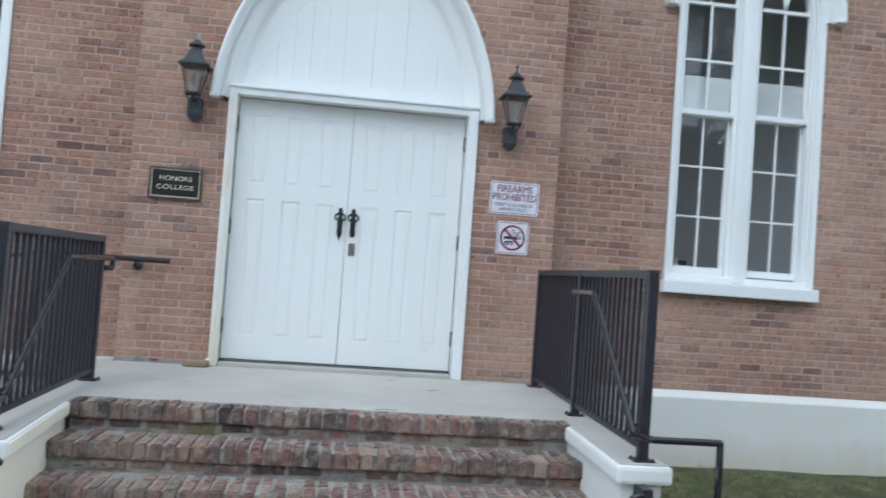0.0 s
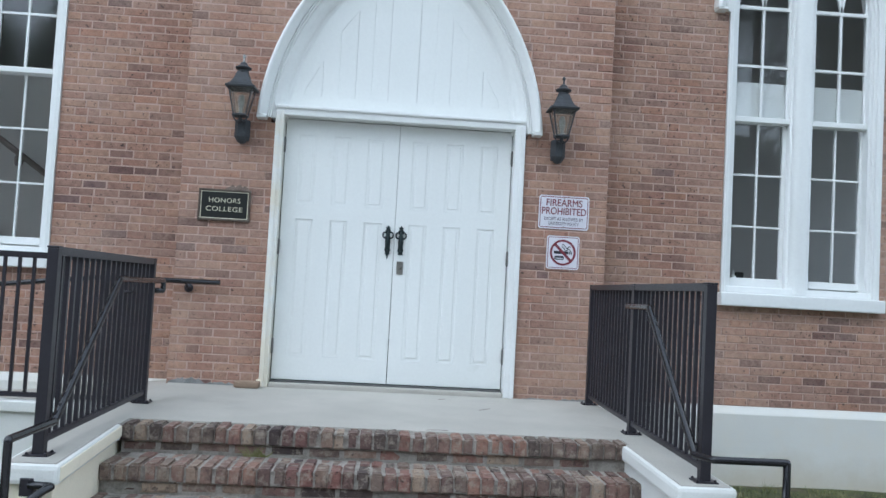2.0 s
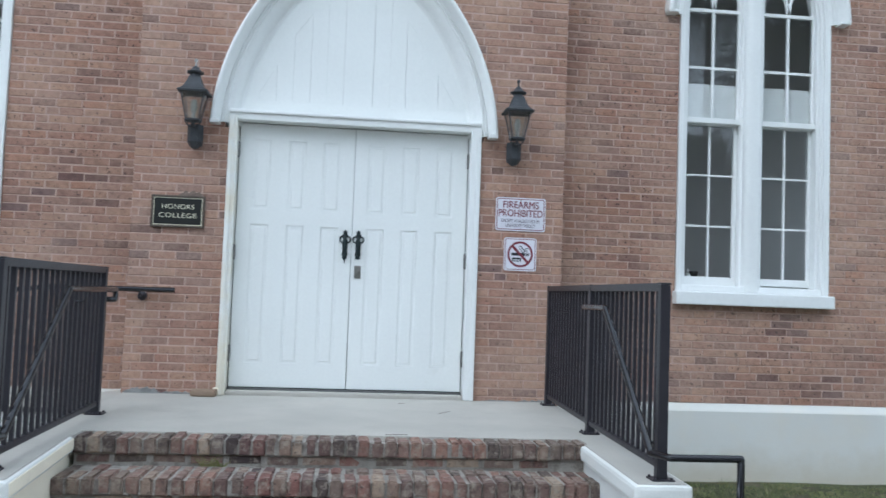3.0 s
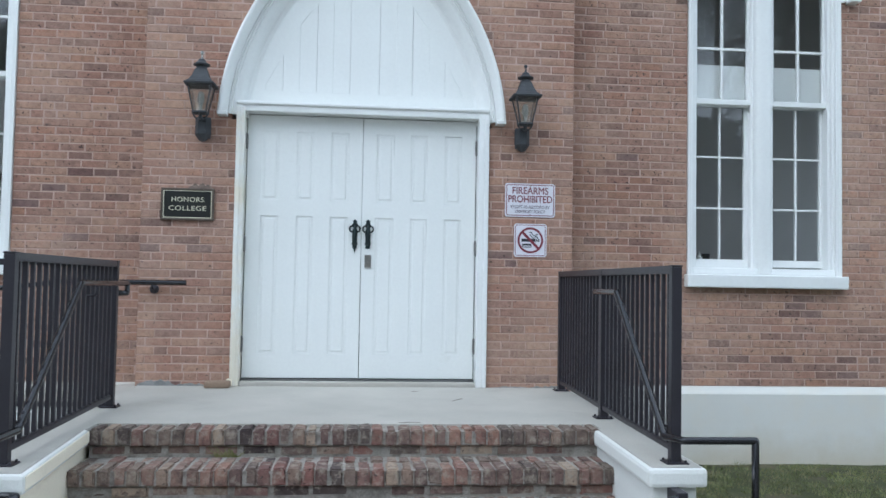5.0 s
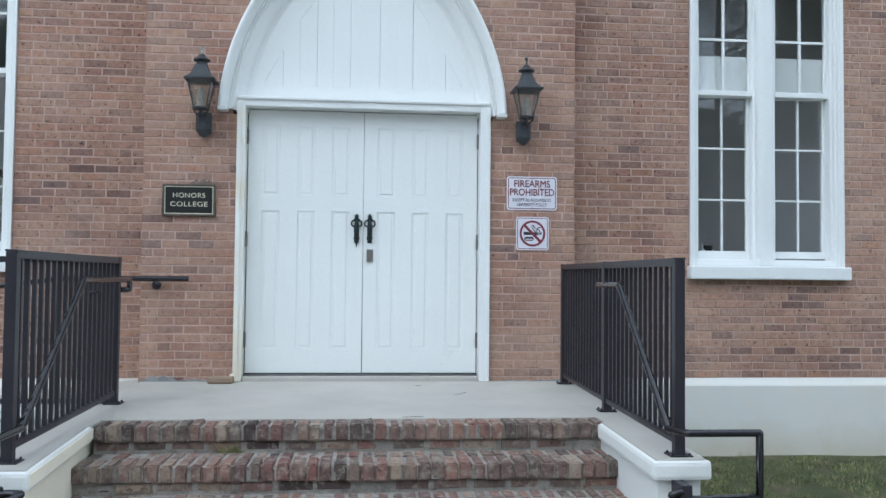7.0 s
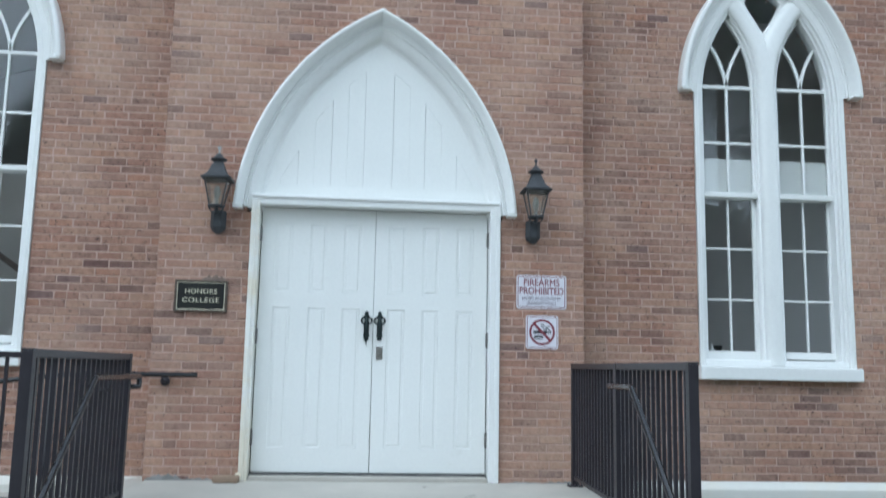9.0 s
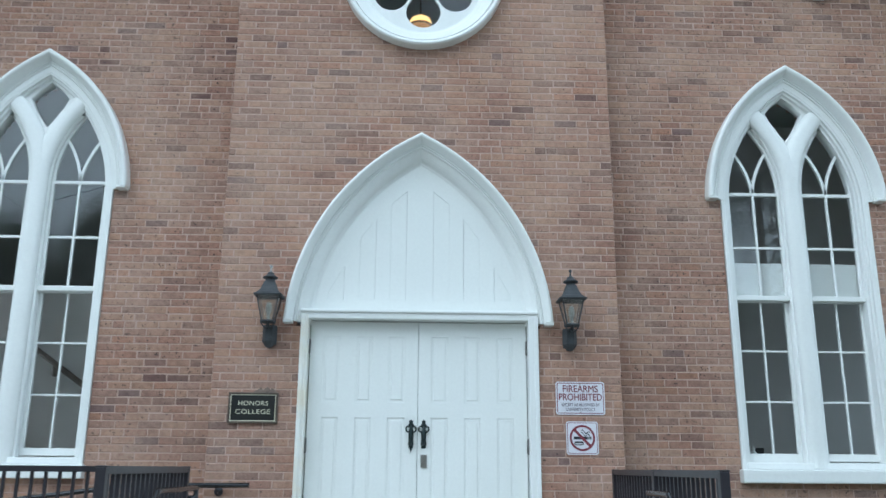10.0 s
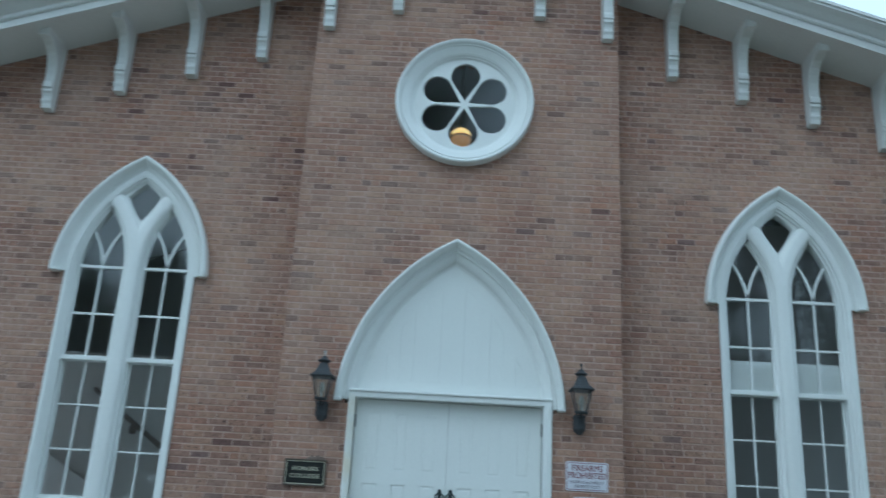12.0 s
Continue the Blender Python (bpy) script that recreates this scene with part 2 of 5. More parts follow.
M_GROUND = mottled("lawn_soil", (0.085, 0.095, 0.045), 0.95, 0, 2.5, 60, 0.45, 0.6, 0.2, (0.13, 0.105, 0.07), 3.0, 0.5)
M_LEAF = mottled("tree_leaves", (0.1, 0.14, 0.06), 0.6, 0, 0.6, 12, 0.45, 0.0, 0.4)


def let_through(m, share):
    """Leaves let some of the daylight through."""
    n, l = m.node_tree.nodes, m.node_tree.links
    b = n["Principled BSDF"]
    t, mix = n.new("ShaderNodeBsdfTranslucent"), n.new("ShaderNodeMixShader")
    l.new(b.inputs["Base Color"].links[0].from_socket, t.inputs["Color"])
    mix.inputs["Fac"].default_value = share
    l.new(b.outputs["BSDF"], mix.inputs[1])
    l.new(t.outputs["BSDF"], mix.inputs[2])
    l.new(mix.outputs["Shader"], n["Material Output"].inputs["Surface"])


let_through(M_LEAF, 0.45)
M_BARK = mottled("tree_bark", (0.13, 0.105, 0.08), 0.9, 0, 2, 30, 0.5, 0.8, 0.2)
M_ROOF = mottled("roof_shingle", (0.16, 0.16, 0.17), 0.9, 0, 2, 50, 0.3, 0.4, 0.2)
M_STONE = mottled("pale_stone", (0.34, 0.25, 0.18), 0.9, 0, 6, 80, 0.25, 0.5, 0.2)


def glass_mat(name, tint=(0.95, 0.97, 0.97), rough=0.0):
    m, n, l, b = base_mat(name, rough)
    b.inputs["Base Color"].default_value = (*tint, 1)
    b.inputs["Transmission Weight"].default_value = 1.0
    b.inputs["IOR"].default_value = 1.5
    p = world_coord(n)
    bump_node(n, l, b, noise_node(n, l, 2.0, 2, p), 0.003, 0.01)
    return m


M_GLASS = glass_mat("window_glass")
M_ROSE_GLASS = glass_mat("old_rolled_glass", (0.9, 0.93, 0.95), 0.07)


M_LANTERN_GLASS = glass_mat("hazy_lantern_glass", (0.93, 0.93, 0.9), 0.12)


def glow_mat(name, col, power):
    m, n, l, b = base_mat(name, 0.5)
    b.inputs["Base Color"].default_value = (*col, 1)
    b.inputs["Emission Color"].default_value = (*col, 1)
    b.inputs["Emission Strength"].default_value = power
    return m


M_GLOW = glow_mat("lit_lamp_top", (1.0, 0.55, 0.16), 1.6)
M_GLOW_LOW = glow_mat("lit_lamp_bowl", (0.75, 0.35, 0.13), 0.45)

# ---- mesh helpers ----


def thing(name, label, category, at=(0, 0, 0), group="", kind=""):
    ob = new(name)
    ob.matrix_world = Matrix.Translation(at)
    return tagged(ob, label, category, group, kind)


def part(name, bm, material, parent, label=""):
    """Links a bmesh or a mesh as one mesh object under a thing or a part."""
    if isinstance(bm, bmesh.types.BMesh):
        me = bpy.data.meshes.new(name)
        bm.to_mesh(me)
        bm.free()
    else:
        me = bm
    if not me.materials:
        me.materials.append(material)
    ob = new(name, me)
    ob.parent = parent
    return tagged(ob, label)


def top(name, bm, material, label, category, group="", kind=""):
    return tagged(part(name, bm, material, None), label, category, group, kind)


def add_box(bm, x0, x1, y0, y1, z0, z1, bevel=0.0, turn=None):
    c = Vector(((x0 + x1) / 2, (y0 + y1) / 2, (z0 + z1) / 2))
    m = Matrix.Translation(c) @ (turn or Matrix.Identity(4)) @ Matrix.Diagonal((abs(x1 - x0), abs(y1 - y0), abs(z1 - z0), 1))
    vs = bmesh.ops.create_cube(bm, size=1, matrix=m)["verts"]
    if bevel:
        es = list({e for v in vs for e in v.link_edges})
        bmesh.ops.bevel(bm, geom=es, offset=bevel, segments=2, affect="EDGES", profile=0.6)
    return bm


def box(x0, x1, y0, y1, z0, z1, bevel=0.0):
    return add_box(bmesh.new(), x0, x1, y0, y1, z0, z1, bevel)


def lathe(profile, seg=16, at=(0, 0, 0), axis="Z", flat=False):
    """Turns (radius, height) pairs round an axis."""
    bm = bmesh.new()
    rings = []
    for r, h in profile:
        ring = []
        for k in range(seg):
            a = 2 * math.pi * (k + (0.5 if flat else 0)) / seg
            p = (r * math.cos(a), r * math.sin(a), h)
            if axis == "Y":
                p = (p[0], p[2], p[1])
            elif axis == "X":
                p = (p[2], p[0], p[1])
            ring.append(bm.verts.new(Vector(p) + Vector(at)))
        rings.append(ring)
    for a, b in zip(rings, rings[1:]):
        for k in range(seg):
            bm.faces.new((a[k], a[(k + 1) % seg], b[(k + 1) % seg], b[k]))
    for ring in (rings[0], rings[-1]):
        bm.faces.new(ring)
    bmesh.ops.recalc_face_normals(bm, faces=bm.faces)
    return bm


def smooth(ob):
    for p in ob.data.polygons:
        p.use_smooth = True
    return ob


def smooth_bm(bm):
    for f in bm.faces:
        f.smooth = True
    return bm


def tube(points, radius, seg=10, bend=0.05, square=False):
    """A bar along a line of points, with rounded bends."""
    pts = [Vector(p) for p in points]
    line = [pts[0]]
    for a, b, c in zip(pts, pts[1:], pts[2:]):
        d1, d2 = (a - b), (c - b)
        k = min(bend, d1.length * 0.45, d2.length * 0.45)
        p, q = b + d1.normalized() * k, b + d2.normalized() * k
        for i in range(6):
            t = i / 5
            line.append(p * (1 - t) ** 2 + b * 2 * t * (1 - t) + q * t * t)
    line.append(pts[-1])
    bm = bmesh.new()
    rings, up = [], None
    for i, p in enumerate(line):
        d = (line[min(i + 1, len(line) - 1)] - line[max(i - 1, 0)]).normalized()
        if up is None:
            up = d.orthogonal() if abs(d.z) > 0.9 else Vector((0, 0, 1))
        side = d.cross(up).normalized()
        up = side.cross(d).normalized()
        rings.append([bm.verts.new(p + (side * math.cos(2 * math.pi * (k + 0.5) / seg) + up * math.sin(2 * math.pi * (k + 0.5) / seg)) * radius) for k in range(seg)])
    for a, b in zip(rings, rings[1:]):
        for k in range(seg):
            bm.faces.new((a[k], a[(k + 1) % seg], b[(k + 1) % seg], b[k]))
    bm.faces.new(rings[0])
    bm.faces.new(rings[-1])
    bmesh.ops.recalc_face_normals(bm, faces=bm.faces)
    return bm


def sweep(path, profile, closed=False):
    """Runs a moulding along a line in the x-z plane. profile: closed loop of (outwards, y); outwards is to the left of the line's way."""
    bm = bmesh.new()
    n, rings = len(path), []
    P = [Vector(p) for p in path]
    for i in range(n):
        if closed:
            a, b = P[i] - P[i - 1], P[(i + 1) % n] - P[i]
        else:
            a, b = P[i] - P[max(i - 1, 0)], P[min(i + 1, n - 1)] - P[i]
            a, b = (a if a.length else b), (b if b.length else a)
        na, nb = Vector((-a.y, a.x)).normalized(), Vector((-b.y, b.x)).normalized()
        m = (na + nb).normalized()
        m /= max(m.dot(na), 0.35)
        rings.append([bm.verts.new((P[i].x + m.x * o, y, P[i].y + m.y * o)) for o, y in profile])
    k = len(profile)
    pairs = list(zip(rings, rings[1:])) + ([(rings[-1], rings[0])] if closed else [])
    for a, b in pairs:
        for j in range(k):
            bm.faces.new((a[j], a[(j + 1) % k], b[(j + 1) % k], b[j]))
    if not closed:
        bm.faces.new(rings[0])
        bm.faces.new(rings[-1])
    bmesh.ops.recalc_face_normals(bm, faces=bm.faces)
    return bm


def plate(loops, y, depth, bevel=0.0, res=2):
    """A flat board in the x-z plane with holes; its front lies at y, its back at y + depth."""
    cu = bpy.data.curves.new("outline", "CURVE")
    cu.dimensions, cu.fill_mode = "2D", "BOTH"
    cu.extrude, cu.bevel_depth, cu.bevel_resolution = max(depth / 2 - bevel, 0.0005), bevel, res
    cu.offset = -bevel
    for loop in loops:
        s = cu.splines.new("POLY")
        s.points.add(len(loop) - 1)
        for q, p in zip(s.points, loop):
            q.co = (p[0], p[1], 0, 1)
        s.use_cyclic_u = True
    ob = new("outline", cu)
    bpy.context.view_layer.update()
    me = bpy.data.meshes.new_from_object(ob.evaluated_get(bpy.context.evaluated_depsgraph_get()))
    me.transform(Matrix.Translation((0, y + depth / 2, 0)) @ Matrix.Rotation(radians(90), 4, "X"))
    bpy.data.objects.remove(ob)
    bpy.data.curves.remove(cu)
    me.materials.clear()
    return me


def lettering(text, size, cx, y, cz, depth=0.003, spacing=1.0, width=None, weight=0.0):
    cu = bpy.data.curves.new("text", "FONT")
    cu.body, cu.size, cu.align_x, cu.align_y, cu.extrude, cu.space_character = text, size, "CENTER", "CENTER", depth / 2, spacing
    ob = new("text", cu)
    bpy.context.view_layer.update()
    me = bpy.data.meshes.new_from_object(ob.evaluated_get(bpy.context.evaluated_depsgraph_get()))
    bpy.data.objects.remove(ob)
    bpy.data.curves.remove(cu)
    xs = [v.co.x for v in me.vertices]
    k = width / (max(xs) - min(xs)) if width else 1.0
    me.transform(Matrix.Translation((cx, y, cz)) @ Matrix.Rotation(radians(90), 4, "X") @ Matrix.Diagonal((k, 1, 1, 1)))
    me.materials.clear()
    if weight:                      # a heavier face: the strokes laid again a hair to each side
        bm = bmesh.new()
        for i, (dx, dz) in enumerate(((0, 0), (-1, 0), (1, 0), (0, -1), (0, 1))):
            again = me.copy()
            again.transform(Matrix.Translation((dx * weight, -0.0002 * i, dz * weight)))
            bm.from_mesh(again)
            bpy.data.meshes.remove(again)
        bm.to_mesh(me)
        bm.free()
    return me


def arch_c(half, rise, drop=0.0):
    """How far past the middle the arcs of a pointed arch are struck. drop: how far below the springing."""
    return (rise * rise + 2 * rise * drop - half * half) / (2 * half)


def arch_points(cx, half, spring, rise, seg=16, grow=0.0, drop=0.0):
    """The line of a pointed arch from its left springing over the apex to the right one. grow: run outside it by so much."""
    c = arch_c(half, rise, drop)
    r = math.hypot(c + half, drop) + grow
    a0, a1 = math.asin(drop / r), math.acos(min(c / r, 1.0))
    angles = [a0 + (a1 - a0) * k / seg for k in range(seg + 1)]
    left = [(cx + c - r * math.cos(a), spring - drop + r * math.sin(a)) for a in angles]
    return left + [(2 * cx - x, z) for x, z in reversed(left[:-1])]


def arch_half(half, spring, rise, z, grow=0.0, drop=0.0):
    """Half the width of a pointed arch at the height z; 0 above it."""
    if z <= spring:
        return half + grow
    c = arch_c(half, rise, drop)
    r, d = math.hypot(c + half, drop) + grow, z - spring + drop
    return max(math.sqrt(r * r - d * d) - c, 0.0) if d < r else 0.0


# ---- measures of the facade ----
BAY_Y, WALL_Y = 0.0, 0.33          # face of the projecting bay, and of the wall beside it
BAY_L, BAY_R = -1.745, 1.745
GROUND_Z = -0.77
EAVE_TOP, SLOPE = 7.75, 0.33       # underside of the eave over the middle, and its fall for each metre
WIN_X, WIN_HALF, WIN_SILL = 3.577, 0.713, 0.93
WIN_SPRING, WIN_RISE = 3.39, 1.239
DOOR_TOP = 2.166
ARCH_HALF, DOOR_SPRING, DOOR_RISE, DOOR_DROP = 1.035, 2.137, 1.594, 0.13
ROSE_Z, ROSE_R = 5.535, 0.66
COURSE, LENGTH, JOINT = 0.0677, 0.203, 0.0082


def gable_z(x):
    return EAVE_TOP - SLOPE * abs(x)


def door_gap(z):
    return 1.012 if z < DOOR_SPRING - 0.03 else arch_half(ARCH_HALF, DOOR_SPRING, DOOR_RISE, z, 0.02, DOOR_DROP)


def window_gap(z):
    return arch_half(WIN_HALF, WIN_SPRING, WIN_RISE, z, 0.004) if z > WIN_SILL - 0.1 else 0.0


def rose_gap(z):
    d = abs(z - ROSE_Z)
    return math.sqrt(ROSE_R ** 2 - d * d) if d < ROSE_R else 0.0


def spans(x0, x1, z, gaps):
    """The solid stretches of a course between x0 and x1; gaps: pairs of centre and half width."""
    out = [(x0, x1)]
    for cx, h in gaps:
        if h <= 0:
            continue
        nxt = []
        for a, b in out:
            if cx - h > a + 0.02:
                nxt.append((a, min(b, cx - h)))
            if cx + h < b - 0.02:
                nxt.append((max(a, cx + h), b))
        out = nxt
    return [(a, b) for a, b in out if b - a > 0.02]


def brick_shape(length, height, depth, lip=0.0035):
    """Front at y = 0, with worn edges; the open back is in the mortar."""
    a, h = length / 2, height / 2
    v = [(-a, depth, -h), (a, depth, -h), (a, depth, h), (-a, depth, h), (-a, lip, -h), (a, lip, -h), (a, lip, h), (-a, lip, h),
         (-a + lip, 0, -h + lip), (a - lip, 0, -h + lip), (a - lip, 0, h - lip), (-a + lip, 0, h - lip)]
    f = [(8, 9, 10, 11)]
    for i in range(4):
        j = (i + 1) % 4
        f += [(i, j, 4 + j, 4 + i), (4 + i, 4 + j, 8 + j, 8 + i)]
    return v, f


def mesh_of(name, verts, faces, material):
    me = bpy.data.meshes.new(name)
    me.from_pydata(verts, [], faces)
    me.materials.append(material)
    me.update()
    return me


# ---- the ground ----


def lawn_z(y):
    """The lawn banks up a little against the plinth."""
    return GROUND_Z + 0.05 * min(max((y + 2.0) / 2.0, 0.0), 1.0)


def ground_sheet():
    xs = [-900, -200, -60, -20, -10] + [-8 + 0.5 * i for i in range(33)] + [10, 20, 60, 200, 900]
    ys = [-900, -200, -80, -40, -20] + [-16 + 0.5 * i for i in range(41)] + [8, 20, 60, 200, 900]
    v = []
    for y in ys:
        for x in xs:
            near = abs(x) < 12 and -16 < y < 6
            v.append((x, y, (lawn_z(y) if near else GROUND_Z) + (0.035 * (noise.noise((x * 0.9, y * 0.9, 0.3))) if near else -0.03)))
    n = len(xs)
    f = [(j * n + i, j * n + i + 1, (j + 1) * n + i + 1, (j + 1) * n + i) for j in range(len(ys) - 1) for i in range(n - 1)]
    return mesh_of("ground", v, f, M_GROUND)


top("ground", ground_sheet(), M_GROUND, "lawn of patchy green grass and bare soil", "ground", kind="structure")


def grass_mesh(x0, x1, y0, y1, count, seed):
    rnd = random.Random(seed)
    v, f = [], []
    for _ in range(count):
        x, y = rnd.uniform(x0, x1), rnd.uniform(y0, y1)
        if noise.noise((x * 2.6, y * 2.6, 5.0)) + 0.5 * noise.noise((x * 9, y * 9, 2.0)) < -0.16:
            continue
        if y > 0.13 + 0.12 * noise.noise((x * 3.0, 0.0, 1.0)) and rnd.random() < 0.8:
            continue
        z = lawn_z(y) - 0.02 + 0.035 * noise.noise((x * 0.9, y * 0.9, 0.3))
        h, a = rnd.uniform(0.005, 0.03) * (1.0 + 1.2 * max(noise.noise((x * 5, y * 5, 9.0)), 0)), rnd.uniform(0, 6.283)
        w, lean = rnd.uniform(0.003, 0.006), rnd.uniform(0.0, 0.05)
        dx, dy = math.cos(a), math.sin(a)
        i = len(v)
        v += [(x - dy * w, y + dx * w, z), (x + dy * w, y - dx * w, z), (x + dx * lean, y + dy * lean, z + h + 0.02)]
        f.append((i, i + 1, i + 2))
    return mesh_of("grass", v, f, M_GRASS)


top("grass", grass_mesh(1.65, 5.6, -3.4, 0.25, 64000, 3), M_GRASS, "short green lawn grass growing against the plinth", "grass", kind="stuff")
top("grass", grass_mesh(-4.6, -1.65, -4.2, -1.3, 17000, 4), M_GRASS, "short lawn grass beside the ramp wall", "grass", kind="stuff")

# unseen pale paving, added to bounce daylight up on to soffit and cheek walls
M_BOUNCE_PAVE = mottled("pale_bounce_paving", (0.5, 0.48, 0.44), 0.9, 0, 0.6, 90, 0.15, 0.3, 0.3, (0.36, 0.34, 0.31), 1.5, 0.55)
top("bounce_pavement", box(-1.45, 1.35, -6.0, -3.15, GROUND_Z - 0.05, GROUND_Z + 0.055, 0.01), M_BOUNCE_PAVE, "unseen pale concrete path added at the steps to bounce light", "path", kind="structure")
top("bounce_pavement", box(-40.0, 40.0, -16.0, -6.003, GROUND_Z - 0.05, GROUND_Z + 0.055, 0.01), M_BOUNCE_PAVE, "broad unseen pale concrete sheet added before the lawn to bounce light", "forecourt", kind="structure")

# ---- brick walls ----


def backing(name, x0, x1, z0, top_z, y, depth, gap_list, label):
    """The mortar core of a wall, course by course, with its openings left free."""
    bm = bmesh.new()
    z = z0
    while z < top_z:
        m = z + COURSE / 2
        for a, b in spans(x0, x1, m, [(cx, g(m)) for cx, g in gap_list]):
            lim = (EAVE_TOP + 0.1 - m) / SLOPE
            a, b = max(a, -lim), min(b, lim)
            if b - a > 0.02:
                add_box(bm, a, b, y + 0.0025, y + depth, z, z + COURSE)
        z += COURSE
    return top(name, bm, M_MORTAR, label, "wall", kind="structure")


def courses(x0, x1, z0, top_z, gap_list, seed, shift):
    """Every brick of a running bond as (centre x, centre z, length, height)."""
    rnd = random.Random(seed)
    out, z, row = [], z0, 0
    while z < top_z:
        m = z + COURSE / 2
        off = shift + (row % 2) * LENGTH / 2 + rnd.uniform(-0.018, 0.018)
        if rnd.random() < 0.13:
            off += LENGTH / 4
        for a, b in spans(x0, x1, m, [(cx, g(m)) for cx, g in gap_list]):
            lim = (EAVE_TOP + 0.03 - m) / SLOPE
            a, b = max(a, -lim), min(b, lim)
            cuts = [a]
            k = math.ceil((a - off) / LENGTH)
            while off + k * LENGTH < b:
                cuts.append(off + k * LENGTH + rnd.uniform(-0.004, 0.004))
                if rnd.random() < 0.07:
                    cuts.append(off + (k + 0.5) * LENGTH)
                k += 1
            cuts.append(b)
            cuts = [c for i, c in enumerate(cuts) if i in (0, len(cuts) - 1) or (c - a > 0.05 and b - c > 0.05)]
            for p, q in zip(cuts, cuts[1:]):
                if q - p > 0.03:
                    edge_l, edge_r = (0 if p == a else JOINT / 2), (0 if q == b else JOINT / 2)
                    out.append(((p + edge_l + q - edge_r) / 2, m, q - p - edge_l - edge_r, COURSE - JOINT))
        z, row = z + COURSE, row + 1
    return out


def lay(parent, bricks, y, pick, most, seed):
    """The bricks that pick() names become parts of the wall; the rest are joined."""
    rnd = random.Random(seed)
    shared, v, f, n = {}, [], [], 0
    singles = []
    for cx, cz, length, height in bricks:
        dy, tilt = rnd.uniform(-0.003, 0.0015), rnd.uniform(-0.006, 0.006)
        if n < most and pick(cx, cz):
            singles.append((cx, cz, round(length / 0.006) * 0.006, height, dy, tilt))
            n += 1
            continue
        bv, bf = brick_shape(length + rnd.uniform(-0.003, 0.001), height + rnd.uniform(-0.003, 0.002), 0.03, rnd.uniform(0.0025, 0.005))
        i = len(v)
        v += [(cx + px, y + dy + py + px * tilt, cz + pz + px * tilt * 0.5) for px, py, pz in bv]
        f += [tuple(i + q for q in face) for face in bf]
    tagged(part("brickwork", mesh_of("brickwork", v, f, M_BRICK), M_BRICK, parent), kind="stuff")
    for cx, cz, length, height, dy, tilt in singles:
        key = round(length, 3)
        if key not in shared:
            bv, bf = brick_shape(length, height, 0.03)
            shared[key] = mesh_of("brick", bv, bf, M_BRICK_ONE)
        ob = part("brick", shared[key], M_BRICK_ONE, parent)
        ob.matrix_basis = pose(cx, y + dy, cz, 0, math.degrees(tilt * 0.3), math.degrees(tilt))


DOOR_GAPS = [(0.0, door_gap), (0.0, rose_gap)]
WALLS = []
bay = backing("wall_bay", BAY_L, BAY_R, -COURSE, 7.9, BAY_Y, 0.33, DOOR_GAPS, "projecting bay of pink and tan brick with pale mortar joints")
WALLS.append((bay, courses(BAY_L, BAY_R, -COURSE, 7.9, DOOR_GAPS, 11, 0.03), BAY_Y, lambda x, z: z < 1.35, 300, 21))
for name, sx, x0, x1, seed in (("wall_west", -1, -7.2, BAY_L + 0.02, 12), ("wall_east", 1, BAY_R - 0.02, 7.2, 13)):
    gaps = [(sx * WIN_X, window_gap)]
    w = backing(name, x0, x1, -0.05, 7.6, WALL_Y, 0.33, gaps, "side wall of pink and tan brick with pale mortar joints")
    WALLS.append((w, courses(x0, x1, -0.05, 7.6, gaps, seed, 0.1 * sx), WALL_Y, lambda x, z: 1.7 < abs(x) < 4.8 and -0.06 < z < 1.3, 300, seed + 10))
bm = box(BAY_L + 0.004, BAY_L + 0.3, BAY_Y + 0.012, WALL_Y + 0.1, 0.0, 7.1)
add_box(bm, BAY_R - 0.3, BAY_R - 0.004, BAY_Y + 0.012, WALL_Y + 0.1, 0.0, 7.1)
returns = top("wall_bay_return", bm, M_MORTAR, "short brick returns at the sides of the bay", "wall", kind="structure")


def return_bricks():
    """The ends of the bay's bond on its two flanks."""
    rnd = random.Random(31)
    v, f = [], []
    for sx in (-1, 1):
        for row in range(105):
            z = COURSE * (row - 0.5)
            cut = 0.135 if row % 2 else 0.235
            for y0, y1 in ((0.034, cut - 0.004), (cut + 0.004, WALL_Y - 0.002)):
                bv, bf = brick_shape(y1 - y0, COURSE - JOINT, 0.02, rnd.uniform(0.0025, 0.005))
                i, dx = len(v), rnd.uniform(-0.002, 0.001)
                v += [(sx * (BAY_R + dx - py), (y0 + y1) / 2 + px, z + COURSE / 2 + pz) for px, py, pz in bv]
                f += [tuple(i + q for q in face) for face in bf]
    return mesh_of("brickwork", v, f, M_BRICK)


tagged(part("brickwork", return_bricks(), M_BRICK, returns), kind="stuff")

